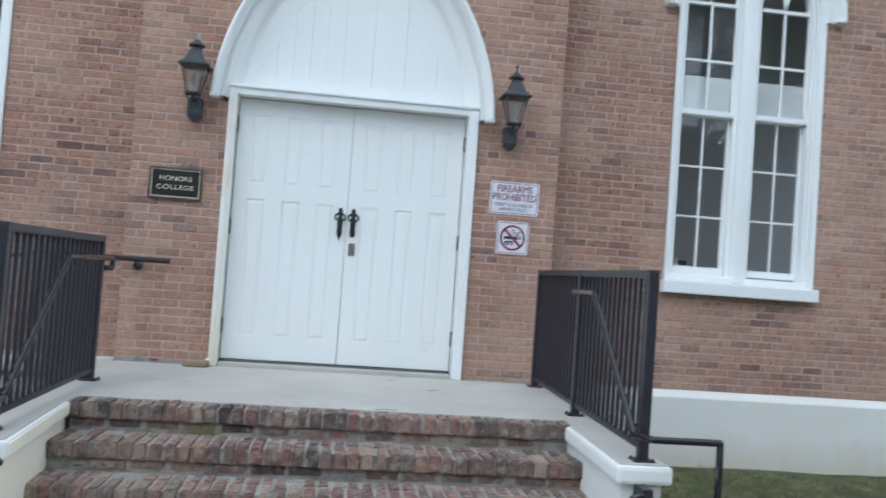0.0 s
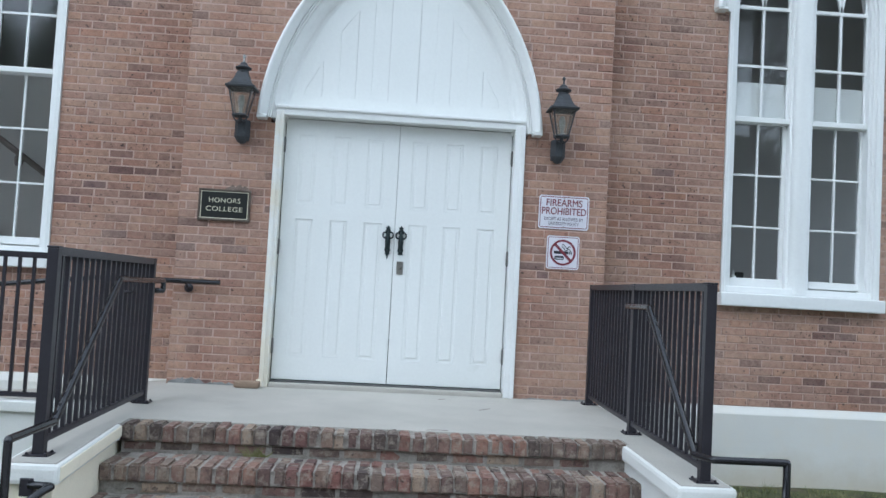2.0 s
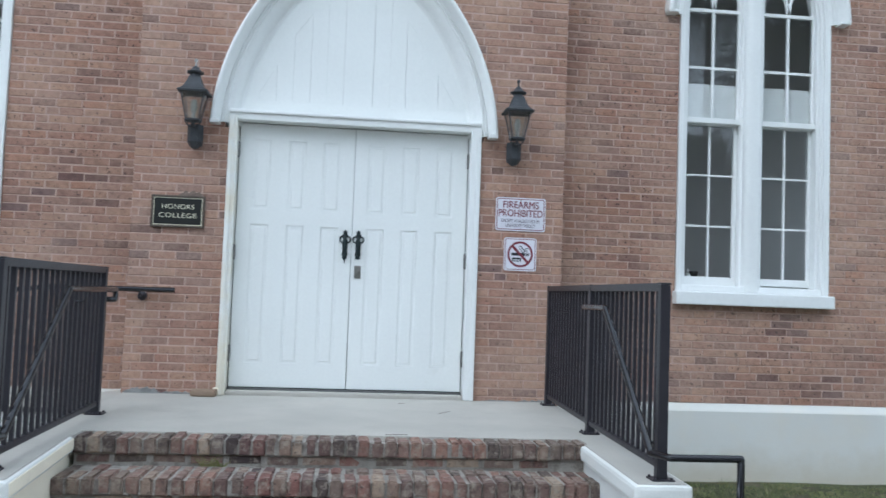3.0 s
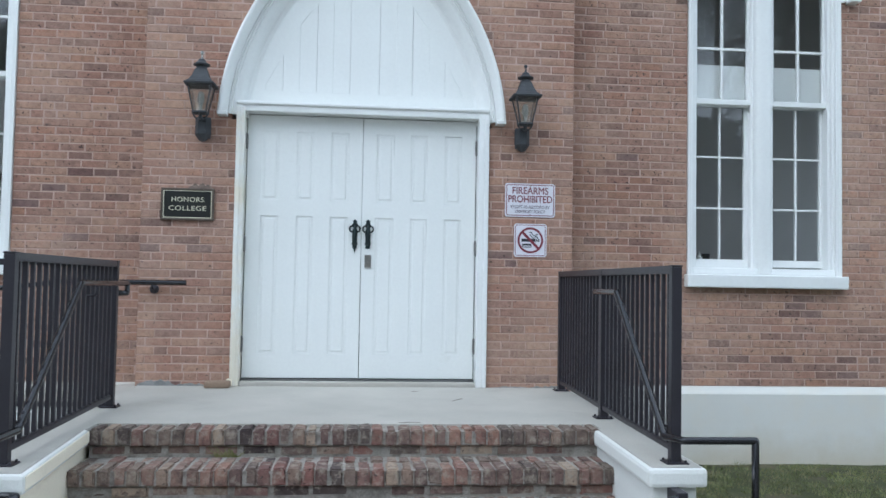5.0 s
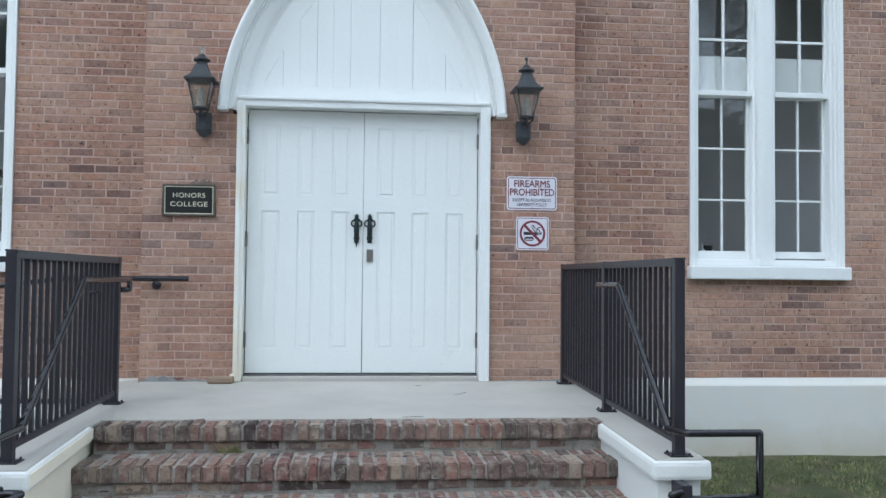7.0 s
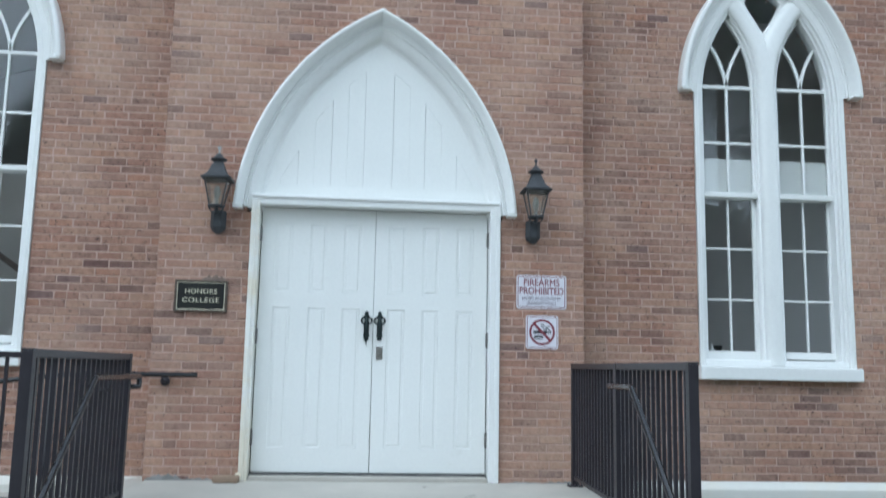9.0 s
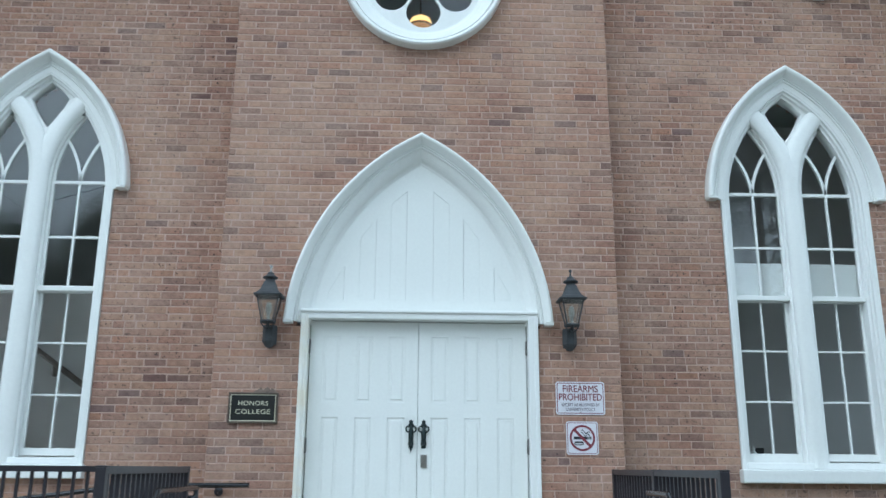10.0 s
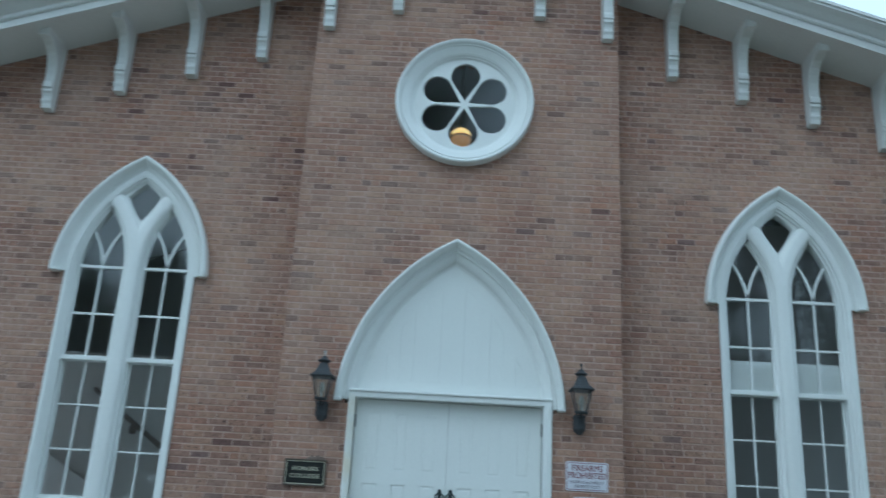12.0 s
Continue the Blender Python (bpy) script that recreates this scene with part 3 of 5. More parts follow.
# plinth below the brick
for name, x0, x1 in (("plinth_east", 1.3, 7.2), ("plinth_west", -7.2, -1.3)):
    bm = bmesh.new()
    prof = [(WALL_Y + 0.2, GROUND_Z - 0.2), (WALL_Y - 0.055, GROUND_Z - 0.2), (WALL_Y - 0.055, -0.115), (WALL_Y - 0.045, -0.1), (WALL_Y - 0.004, -0.052), (WALL_Y + 0.2, -0.052)]
    ends = [[bm.verts.new((x, y, z)) for y, z in prof] for x in (x0, x1)]
    for i in range(len(prof)):
        j = (i + 1) % len(prof)
        bm.faces.new((ends[0][i], ends[0][j], ends[1][j], ends[1][i]))
    bm.faces.new(ends[0])
    bm.faces.new(ends[1])
    bmesh.ops.recalc_face_normals(bm, faces=bm.faces)
    top(name, bm, M_PLINTH, "white painted stucco plinth, stained near the grass", "plinth", kind="structure")

# ---- eave and brackets ----
EAVE = [(-7.6, gable_z(7.6)), (0.0, EAVE_TOP), (7.6, gable_z(7.6))]
eave = thing("roof", "low gabled roof with deep white boxed eaves", "roof", kind="structure")
part("soffit", sweep(EAVE, [(0, 0.75), (0, -0.285), (0.04, -0.285), (0.04, 0.75)]), M_EAVE, eave, "white painted soffit boards")
part("fascia", sweep(EAVE, [(-0.006, -0.285), (-0.006, -0.325), (0.085, -0.325), (0.085, -0.285)]), M_EAVE, eave, "white fascia board")
part("crown_moulding", sweep(EAVE, [(0.085, -0.285), (0.085, -0.345), (0.1, -0.36), (0.135, -0.362), (0.15, -0.39), (0.19, -0.44), (0.215, -0.48), (0.225, -0.5), (0.265, -0.5), (0.265, -0.285)]), M_EAVE, eave, "white crown moulding")
part("shingles", sweep(EAVE, [(0.267, 14.0), (0.267, -0.46), (0.29, -0.46), (0.29, 14.0)]), M_ROOF, eave, "grey shingles")
part("drip_edge", sweep(EAVE, [(0.266, -0.463), (0.266, -0.512), (0.256, -0.512), (0.256, -0.516), (0.296, -0.516), (0.296, -0.463)]), M_EAVE, eave, "white metal drip edge")


def bracket_mesh(reach):
    k = reach / 0.5
    prof = [(0, 0.05), (-0.52, 0.05), (-0.52, -0.075), (-0.5, -0.082), (-0.475, -0.08), (-0.465, -0.065), (-0.4, -0.075), (-0.32, -0.105), (-0.25, -0.16), (-0.2, -0.235), (-0.172, -0.32), (-0.158, -0.41), (-0.156, -0.49),
            (-0.17, -0.505), (-0.178, -0.535), (-0.178, -0.57), (-0.15, -0.576), (-0.15, -0.588), (-0.172, -0.592), (-0.172, -0.622), (-0.15, -0.64), (-0.132, -0.675), (-0.128, -0.705), (-0.138, -0.712), (-0.138, -0.735), (-0.122, -0.765), (-0.112, -0.815), (0, -0.822)]
    bm = bmesh.new()
    w = 0.06
    ends = [[bm.verts.new((x, y * (k if y < -0.2 else (0.55 + 0.45 * k)), z)) for y, z in prof] for x in (-w, w)]
    n = len(prof)
    for i in range(n):
        j = (i + 1) % n
        bm.faces.new((ends[0][i], ends[0][j], ends[1][j], ends[1][i]))
    bm.faces.new(ends[0])
    bm.faces.new(ends[1])
    bmesh.ops.recalc_face_normals(bm, faces=bm.faces)
    es = [e for e in bm.edges if abs(e.verts[0].co.x - e.verts[1].co.x) < 1e-5]
    bmesh.ops.bevel(bm, geom=es, offset=0.006, segments=1, affect="EDGES")
    return bm


for xs, yw, reach in (((0.83, 1.615), BAY_Y, 0.27), ((2.435, 3.242, 4.05, 4.85, 5.65, 6.45), WALL_Y, 0.48)):
    first = None
    for x in [q * s for q in xs for s in (-1, 1)]:
        m = Matrix.Translation((x, yw, gable_z(x)))
        if first is None:
            first = top("eave_bracket", bracket_mesh(reach), M_EAVE, "white scrolled wooden bracket under the eave", "bracket", "brackets along the eave")
            first.matrix_world = m
        else:
            copy_thing(first, m)

# ---- gothic windows ----


ROUND_BAR = [(-0.088, 0.09), (-0.088, 0.04), (-0.083, 0.024), (-0.073, 0.01), (-0.058, 0.0), (-0.04, -0.006), (-0.02, -0.009), (0.02, -0.009), (0.04, -0.006), (0.058, 0.0), (0.073, 0.01), (0.083, 0.024), (0.088, 0.04), (0.088, 0.09)]


def mullion_mesh():
    """The middle post, and the two arms that curve from it up to the arch."""
    bm = sweep([(0, WIN_SILL + 0.02), (0, 3.62)], [(o, y - 0.004) for o, y in ROUND_BAR])
    for sx in (-1, 1):
        arm = [(sx * (1.15 - 1.15 * math.cos(radians(a))), 3.52 + 1.15 * math.sin(radians(a))) for a in range(0, 45, 4)]
        more = sweep(arm, [(o, y + (0.003 if sx > 0 else 0.0)) for o, y in ROUND_BAR])
        me = bpy.data.meshes.new("arm")
        more.to_mesh(me)
        more.free()
        bm.from_mesh(me)
        bpy.data.meshes.remove(me)
    return bm


def gothic_window(name, cx, label):
    win = thing(name, label, "window", (cx, WALL_Y, 0), kind="structure")
    arch = arch_points(0, WIN_HALF, WIN_SPRING, WIN_RISE, 18)
    foot = WIN_SPRING + 0.03
    side = arch_half(WIN_HALF, WIN_SPRING, WIN_RISE, foot)
    hood = [(-side, foot)] + [p for p in arch if p[1] > foot + 0.02] + [(side, foot)]
    smooth_prof = [(0.06, 0.02), (0.06, -0.045), (0.07, -0.058), (0.082, -0.076), (0.092, -0.096), (0.1, -0.11), (0.113, -0.121), (0.129, -0.122), (0.142, -0.113), (0.149, -0.096), (0.15, 0.02)]
    bead = [(0.062, 0.02), (0.062, -0.034), (0.056, -0.044), (0.046, -0.044), (0.042, -0.03), (0.036, -0.035), (0.026, -0.035), (0.02, -0.023), (0.0, -0.022), (0.0, 0.02)]
    part("hood_mould", sweep(hood, smooth_prof), M_WHITE, win, "white arched hood mould")
    part("hood_bead", sweep(hood, bead), M_WHITE, win)
    jambs = [(-WIN_HALF, WIN_SILL - 0.01)] + arch + [(WIN_HALF, WIN_SILL - 0.01)]
    cas = [(0.001, -0.02), (-0.028, -0.02), (-0.034, -0.015), (-0.05, -0.012), (-0.055, 0.012), (-0.075, 0.016), (-0.082, 0.04), (-0.098, 0.045), (-0.104, 0.16), (0.001, 0.16)]
    part("window_frame", sweep(jambs, cas), M_WHITE, win, "white moulded casing")
    # tracery with two lancets and a lozenge
    outer = arch_points(0, WIN_HALF, WIN_SPRING, WIN_RISE, 18, -0.085)
    loops = [[(-WIN_HALF + 0.085, WIN_SILL), *outer, (WIN_HALF - 0.085, WIN_SILL)]]
    for sx in (-1, 1):
        head = arch_points(sx * 0.36, 0.257, 3.52, 0.69, 14)
        loops.append([(sx * 0.36 - 0.257, 0.985), *head, (sx * 0.36 + 0.257, 0.985)])
    loz = [(0, 4.05), (0.075, 4.15), (0.135, 4.25), (0.178, 4.345), (0.1, 4.435), (0, 4.52), (-0.1, 4.435), (-0.178, 4.345), (-0.135, 4.25), (-0.075, 4.15)]
    loops.append(loz)
    part("tracery", plate(loops, 0.045, 0.085, 0.014, 2), M_WHITE, win, "white wooden plate with two lancets")
    part("mullion", mullion_mesh(), M_WHITE, win, "rounded white mullion that forks at the head")
    part("pane", plate([[(x * 1.1, 4.3 + (z - 4.3) * 1.1) for x, z in loz]], 0.105, 0.005), M_GLASS, win).visible_shadow = False
    for sx in (-1, 1):
        for path, base in ((hood, foot),):
            a, b = sorted((sx * (WIN_HALF + 0.05), sx * (WIN_HALF + 0.142)))
            part("label_stop", box(a, b, -0.112, 0.0, base - 0.014, base + 0.01, 0.006), M_WHITE, win)
    part("sill", box(-0.738, 0.738, -0.09, 0.13, 0.815, 0.93, 0.012), M_WHITE, win, "thick white sill")
    part("sub_sill", box(-0.66, 0.66, 0.0, 0.17, 0.93, 0.99, 0.01), M_WHITE, win)
    for sx in (-1, 1):
        o = sx * 0.36
        up = part("upper_sash", plate([[(o - 0.268, 2.455), *arch_points(o, 0.268, 3.52, 0.705, 14), (o + 0.268, 2.455)], [(o - 0.231, 2.515), *[(o - 0.231, 3.495), (o + 0.231, 3.495)], (o + 0.231, 2.515)],
                                       [(o - 0.231, 3.528), *arch_points(o, 0.231, 3.53, 0.645, 14)[1:-1], (o + 0.231, 3.528)]], 0.086, 0.04, 0.006), M_WHITE, win)
        part("muntin", box(o - 0.011, o + 0.011, 0.088, 0.116, 2.51, 3.5, 0.003), M_WHITE, up)
        part("muntin", box(o - 0.232, o + 0.232, 0.09, 0.118, 2.964, 2.988, 0.003), M_WHITE, up)
        for s2 in (-1, 1):
            line = [(o + s2 * 0.2 * (k / 9) ** 1.8, 3.5 + 0.5 * k / 9) for k in range(10)]
            line = [(x, z) for x, z in line if abs(x - o) < arch_half(0.231, 3.53, 0.645, z) + 0.05]
            part("tracery_bar", sweep(line, [(-0.013, 0.088), (0.013, 0.088), (0.013, 0.116), (-0.013, 0.116)]), M_WHITE, up)
        for a, b in ((-0.231, -0.011), (0.011, 0.231)):
            for z0, z1 in ((2.51, 2.964), (2.988, 3.5)):
                part("pane", box(o + a - 0.004, o + b + 0.004, 0.104, 0.109, z0, z1), M_GLASS, up).visible_shadow = False
        part("pane", plate([[(o - 0.235, 3.51), *arch_points(o, 0.24, 3.53, 0.66, 12), (o + 0.235, 3.51)]], 0.104, 0.005), M_GLASS, up).visible_shadow = False
        gap = 0.02 if sx > 0 else 0.0
        low = part("lower_sash", plate([[(o - 0.268, 0.985 + gap), (o - 0.268, 2.5), (o + 0.268, 2.5), (o + 0.268, 0.985 + gap)], [(o - 0.225, 1.07), (o - 0.225, 2.455), (o + 0.225, 2.455), (o + 0.225, 1.07)]], 0.128, 0.04, 0.006), M_WHITE, win)
        part("muntin", box(o - 0.0088, o + 0.0088, 0.131, 0.158, 1.065, 2.46, 0.003), M_WHITE, low)
        for z in (1.53, 1.995):
            part("muntin", box(o - 0.227, o + 0.227, 0.133, 0.16, z - 0.0088, z + 0.0088, 0.003), M_WHITE, low)
        for a, b in ((-0.225, -0.0088), (0.0088, 0.225)):
            for z0, z1 in ((1.07, 1.52), (1.54, 1.985), (2.005, 2.456)):
                part("pane", box(o + a - 0.004, o + b + 0.004, 0.146, 0.151, z0 - 0.004, z1 + 0.004), M_GLASS, low).visible_shadow = False
        part("meeting_rail", box(o - 0.268, o + 0.268, 0.06, 0.128, 2.462, 2.51, 0.006), M_WHITE, win)
    return win


gothic_window("window_1", -WIN_X, "tall white gothic window with paired lancets, unshaded")
gothic_window("window_2", WIN_X, "tall white gothic window with paired lancets and a short white shade")
for sx in (-1, 1):
    top("window_shade", box(WIN_X + sx * 0.36 - 0.25, WIN_X + sx * 0.36 + 0.25, WALL_Y + 0.131, WALL_Y + 0.136, 2.504, 2.835), M_SHADE, "short white shade behind the upper sash panes", "window shade", "shades in the window")

# ---- rose window ----
rose = thing("window_3", "round white rose window with six petal lights", "window", (0, BAY_Y, ROSE_Z), kind="structure")
circle = [(ROSE_R * math.cos(-2 * math.pi * k / 64), ROSE_R * math.sin(-2 * math.pi * k / 64)) for k in range(64)]
ring = [(0.0, 0.1), (-0.09, 0.1), (-0.09, 0.034), (-0.078, 0.03), (-0.07, 0.014), (-0.058, 0.008), (-0.05, -0.01), (-0.03, -0.026), (0.0, -0.042), (0.03, -0.058), (0.042, -0.064), (0.047, -0.08), (0.056, -0.083), (0.062, -0.072), (0.068, -0.09), (0.082, -0.104), (0.1, -0.112), (0.113, -0.104), (0.12, -0.08), (0.12, 0.1)]
part("ring", sweep(circle, ring, True), M_WHITE, rose, "white moulded ring")


def petal(a, rc=0.358, rad=0.166, tip=0.048, seg=18):
    """A teardrop along the angle a: a round end, and a point near the middle."""
    d = rc - tip
    open_a = math.acos(rad / d)
    pts = [(tip, 0.0)]
    for k in range(seg + 1):
        t = -math.pi + open_a + (2 * math.pi - 2 * open_a) * k / seg
        pts.append((rc + rad * math.cos(t), rad * math.sin(t)))
    return [(x * math.cos(a) - z * math.sin(a), x * math.sin(a) + z * math.cos(a)) for x, z in pts]


disc = [(0.6 * math.cos(2 * math.pi * k / 56), 0.6 * math.sin(2 * math.pi * k / 56)) for k in range(56)]
part("petal_plate", plate([disc] + [petal(radians(30 + 60 * k)) for k in range(6)], 0.035, 0.045, 0.006), M_WHITE, rose, "white board pierced by six petals")
for k in range(6):
    part("pane", plate([petal(radians(30 + 60 * k), 0.358, 0.174, 0.03)], 0.06, 0.005), M_ROSE_GLASS, rose).visible_shadow = False

# ---- doorway ----
doorway = thing("door_frame", "white pointed-arch door surround with moulded hood", "door frame", (0, 0, 0), kind="structure")
darch = arch_points(0, ARCH_HALF, DOOR_SPRING, DOOR_RISE, 24, 0.0, DOOR_DROP)
dhood = darch
HOOD = [(0.05, 0.03), (0.05, -0.044), (0.058, -0.055), (0.068, -0.068), (0.078, -0.086), (0.086, -0.104), (0.094, -0.115), (0.104, -0.12), (0.116, -0.117), (0.124, -0.106), (0.127, -0.09), (0.127, 0.03)]
CASING = [(0.05, 0.14), (0.05, -0.03), (0.045, -0.045), (0.036, -0.045), (0.032, -0.028), (0.027, -0.036), (0.018, -0.036), (0.012, -0.016), (-0.002, -0.008), (-0.025, 0.004), (-0.045, 0.02), (-0.062, 0.04), (-0.072, 0.058), (-0.08, 0.066), (-0.1, 0.0735), (-0.1, 0.14)]
part("hood_mould", sweep(dhood, HOOD), M_WHITE, doorway, "white arched hood mould")
part("arch_casing", sweep(darch, CASING), M_WHITE, doorway, "white stepped arch moulding")
for sx in (-1, 1):
    edge = 1.012 if sx < 0 else 1.03
    a, b = sorted((sx * 0.95, sx * edge))
    part("jamb", box(a, b, -0.03, 0.15, -0.037, 2.2, 0.008), M_JAMB if sx < 0 else M_WHITE, doorway, "white door jamb, chipped at the foot")
    a, b = sorted((sx * (edge - 0.035), sx * (edge + 0.004)))
    part("backband", box(a, b, -0.042, 0.03, -0.037, 2.2, 0.008), M_JAMB if sx < 0 else M_WHITE, doorway)
part("jamb_patch", box(-1.038, -0.99, -0.05, 0.02, -0.037, 0.022, 0.012), M_CHEEK, doorway, "cream filler at the jamb foot")
part("lintel", box(-1.013, 1.03, -0.02, 0.15, 2.168, 2.238, 0.008), M_WHITE, doorway, "white lintel board")
part("lintel_lip", box(-1.018, 1.032, -0.036, 0.03, 2.221, 2.251, 0.011), M_WHITE, doorway)
part("door_sill", box(-0.949, 0.949, -0.01, 0.2, -0.06, -0.002, 0.012), M_CONC, doorway, "concrete door sill")
part("threshold", box(-0.948, 0.948, 0.07, 0.2, -0.01, 0.012, 0.004), M_DARK_STEEL, doorway, "dark metal threshold")


def panel_top(u, drop=0.245):
    c = arch_c(ARCH_HALF, DOOR_RISE, DOOR_DROP)
    r = math.hypot(c + ARCH_HALF, DOOR_DROP) - drop
    return DOOR_SPRING - DOOR_DROP + math.sqrt(max(r * r - (abs(u) + c) ** 2, 0))


board = arch_points(0, ARCH_HALF, DOOR_SPRING, DOOR_RISE, 24, -0.09, DOOR_DROP)
board = [(x, max(z, 2.22)) for x, z in board]
cells = []
for u in (-0.735, -0.462, -0.19, 0.19, 0.462, 0.735):
    a, b = u - 0.07, u + 0.07
    cells.append([(a, 2.357), (b, 2.357), (b, max(panel_top(b), 2.41)), (a, max(panel_top(a), 2.41))])
part("tympanum", plate([board] + cells, 0.075, 0.03, 0.003), M_DOOR, doorway, "white boarded tympanum")
for cell in cells:
    a, b, z1 = min(p[0] for p in cell), max(p[0] for p in cell), max(p[1] for p in cell)
    a, b = (a - 0.004, b - 0.0022) if a < 0 else (a + 0.0022, b + 0.004)      # a fine open joint towards the middle
    part("panel", box(a, b, 0.0795, 0.1, 2.352, z1 + 0.004), M_DOOR, doorway)
for sx in (-1, 1):
    a, b = sorted((sx * (ARCH_HALF + 0.05), sx * (ARCH_HALF + 0.125)))
    part("label_stop", box(a, b, -0.112, 0.0, DOOR_SPRING - 0.022, DOOR_SPRING + 0.01, 0.006), M_WHITE, doorway)


def door_leaf(parent, sx):
    x0, x1 = (-0.941, -0.002) if sx < 0 else (0.002, 0.942)
    cols = [sorted((sx * q, sx * p)) for q, p in ((0.115, 0.257), (0.402, 0.535), (0.685, 0.822))]
    rows = ((0.215, 1.335), (1.465, 2.03))
    holes = [[(a, z0), (b, z0), (b, z1), (a, z1)] for a, b in cols for z0, z1 in rows]
    leaf = part("door_leaf", plate([[(x0, 0.018), (x1, 0.018), (x1, DOOR_TOP - 0.005), (x0, DOOR_TOP - 0.005)]] + holes, 0.1, 0.045, 0.004), M_DOOR, parent, "white six-panel wooden door leaf, closed")
    for a, b in cols:
        for z0, z1 in rows:
            bm = box(a - 0.005, b + 0.005, 0.1075, 0.138, z0 - 0.005, z1 + 0.005)
            add_box(bm, a + 0.022, b - 0.022, 0.1025, 0.13, z0 + 0.022, z1 - 0.022, 0.005)
            part("panel", bm, M_DOOR, leaf)
    for z in (0.29, 1.1, 1.94):
        bm = lathe([(0.004, -0.066), (0.008, -0.062), (0.011, -0.058), (0.011, 0.058), (0.008, 0.062), (0.004, 0.066)], 10, (sx * 0.946, 0.082, z))
        add_box(bm, sx * 0.948 - 0.012, sx * 0.948 + 0.012, 0.09, 0.1, z - 0.05, z + 0.05)
        part("hinge", bm, M_HINGE, leaf, "worn grey steel butt hinge")
    # pull plate of pierced iron, with a grip
    hx, hz = sx * 0.054, 1.19
    out = [(0.0, 0.135), (0.012, 0.118), (0.02, 0.122), (0.014, 0.1), (0.024, 0.088), (0.022, 0.07), (0.013, 0.062), (0.02, 0.04), (0.022, 0.0), (0.02, -0.05), (0.026, -0.075), (0.016, -0.088), (0.022, -0.104), (0.01, -0.108), (0.0, -0.128)]
    out = out[:-1] + [(0.0, -0.15 if sx < 0 else -0.11)]
    loop = [(hx + x, hz + z) for x, z in out] + [(hx - x, hz + z) for x, z in reversed(out[1:-1])]
    pull = part("door_pull", plate([loop], 0.092, 0.008, 0.002), M_IRON, leaf, "black iron scrolled door pull")
    part("grip", smooth_bm(tube([(hx, 0.098, hz + 0.075), (hx, 0.05, hz + 0.06), (hx, 0.045, hz), (hx, 0.05, hz - 0.06), (hx, 0.098, hz - 0.078)], 0.0095, 8, 0.03)), M_IRON, pull)
    for s2 in (-1, 1):
        part("scroll", tube([(hx + s2 * 0.016, 0.094, hz + 0.08), (hx + s2 * 0.042, 0.092, hz + 0.07), (hx + s2 * 0.042, 0.092, hz + 0.035), (hx + s2 * 0.016, 0.094, hz + 0.024)], 0.006, 6, 0.02), M_IRON, pull)
    return leaf


doors = thing("door_1", "pair of closed white panelled doors with black pulls", "door", (0, 0, 0), kind="structure")
door_leaf(doors, -1)
right_leaf = door_leaf(doors, 1)
lock = part("deadbolt", box(0.03, 0.084, 0.088, 0.102, 0.925, 1.03, 0.004), M_STEEL, right_leaf, "worn nickel deadbolt plate")
part("cylinder", lathe([(0.014, 0.088), (0.014, 0.08), (0.011, 0.076)], 14, (0.056, 0, 0.975), "Y"), M_STEEL, lock)
top("door_stop_stone", box(-1.19, -0.995, -0.17, -0.06, -0.037, 0.014, 0.014), M_STONE, "rounded pale brick lying at the foot of the door jamb", "brick")


def smear_sheet(a, b, z, h, seed):
    """A thin ragged skin of mortar on the face of the bay, thinning out to both ends."""
    rnd = random.Random(seed)
    k = max(int((b - a) / 0.018), 5)
    top_edge = []
    for i in range(k + 1):
        q = i / k
        top_edge.append((a + (b - a) * q, z + h * (0.12 + min(1.0, 5 * q, 5 * (1 - q)) * rnd.uniform(0.35, 1.0))))
    return plate([[(b, z), (a, z)] + top_edge], -0.008, 0.012, 0.002)


for i, (a, b, h) in enumerate(((-1.735, -1.44, 0.05), (-1.44, -1.2, 0.026), (1.1, 1.4, 0.014), (1.4, 1.7, 0.02))):
    top("mortar_smear", smear_sheet(a, b, -0.04, h, i), M_PATCH, "grey mortar smear along the foot of the brick bay", "mortar", "mortar smears")
top("mortar_smear", smear_sheet(-1.385, -1.19, 1.53, 0.042, 9), M_SMEAR, "dull brown mortar smear on the brick above the plaque", "mortar", "mortar smears")

# ---- landing, steps and cheek walls ----
RISE, TREAD, NOSE_Y, NOSE_Z = 0.15, 0.343, -1.975, -0.05
STEP_L, STEP_R = -1.49, 1.435
FALL = 0.006                       # the landing falls towards the steps


def slab(y):
    return -0.036 + FALL * min(y, 0.0)


def sloped_slab(x0, x1, y0, y1, thick):
    """A paving slab whose top falls towards the steps."""
    bm = bmesh.new()
    v = [bm.verts.new((x, y, slab(y) - d)) for d in (thick, 0) for x, y in ((x0, y0), (x1, y0), (x1, y1), (x0, y1))]
    for q in ((0, 3, 2, 1), (4, 5, 6, 7), (0, 1, 5, 4), (1, 2, 6, 5), (2, 3, 7, 6), (3, 0, 4, 7)):
        bm.faces.new([v[i] for i in q])
    bmesh.ops.bevel(bm, geom=list(bm.edges), offset=0.003, segments=2, affect="EDGES")
    return bm


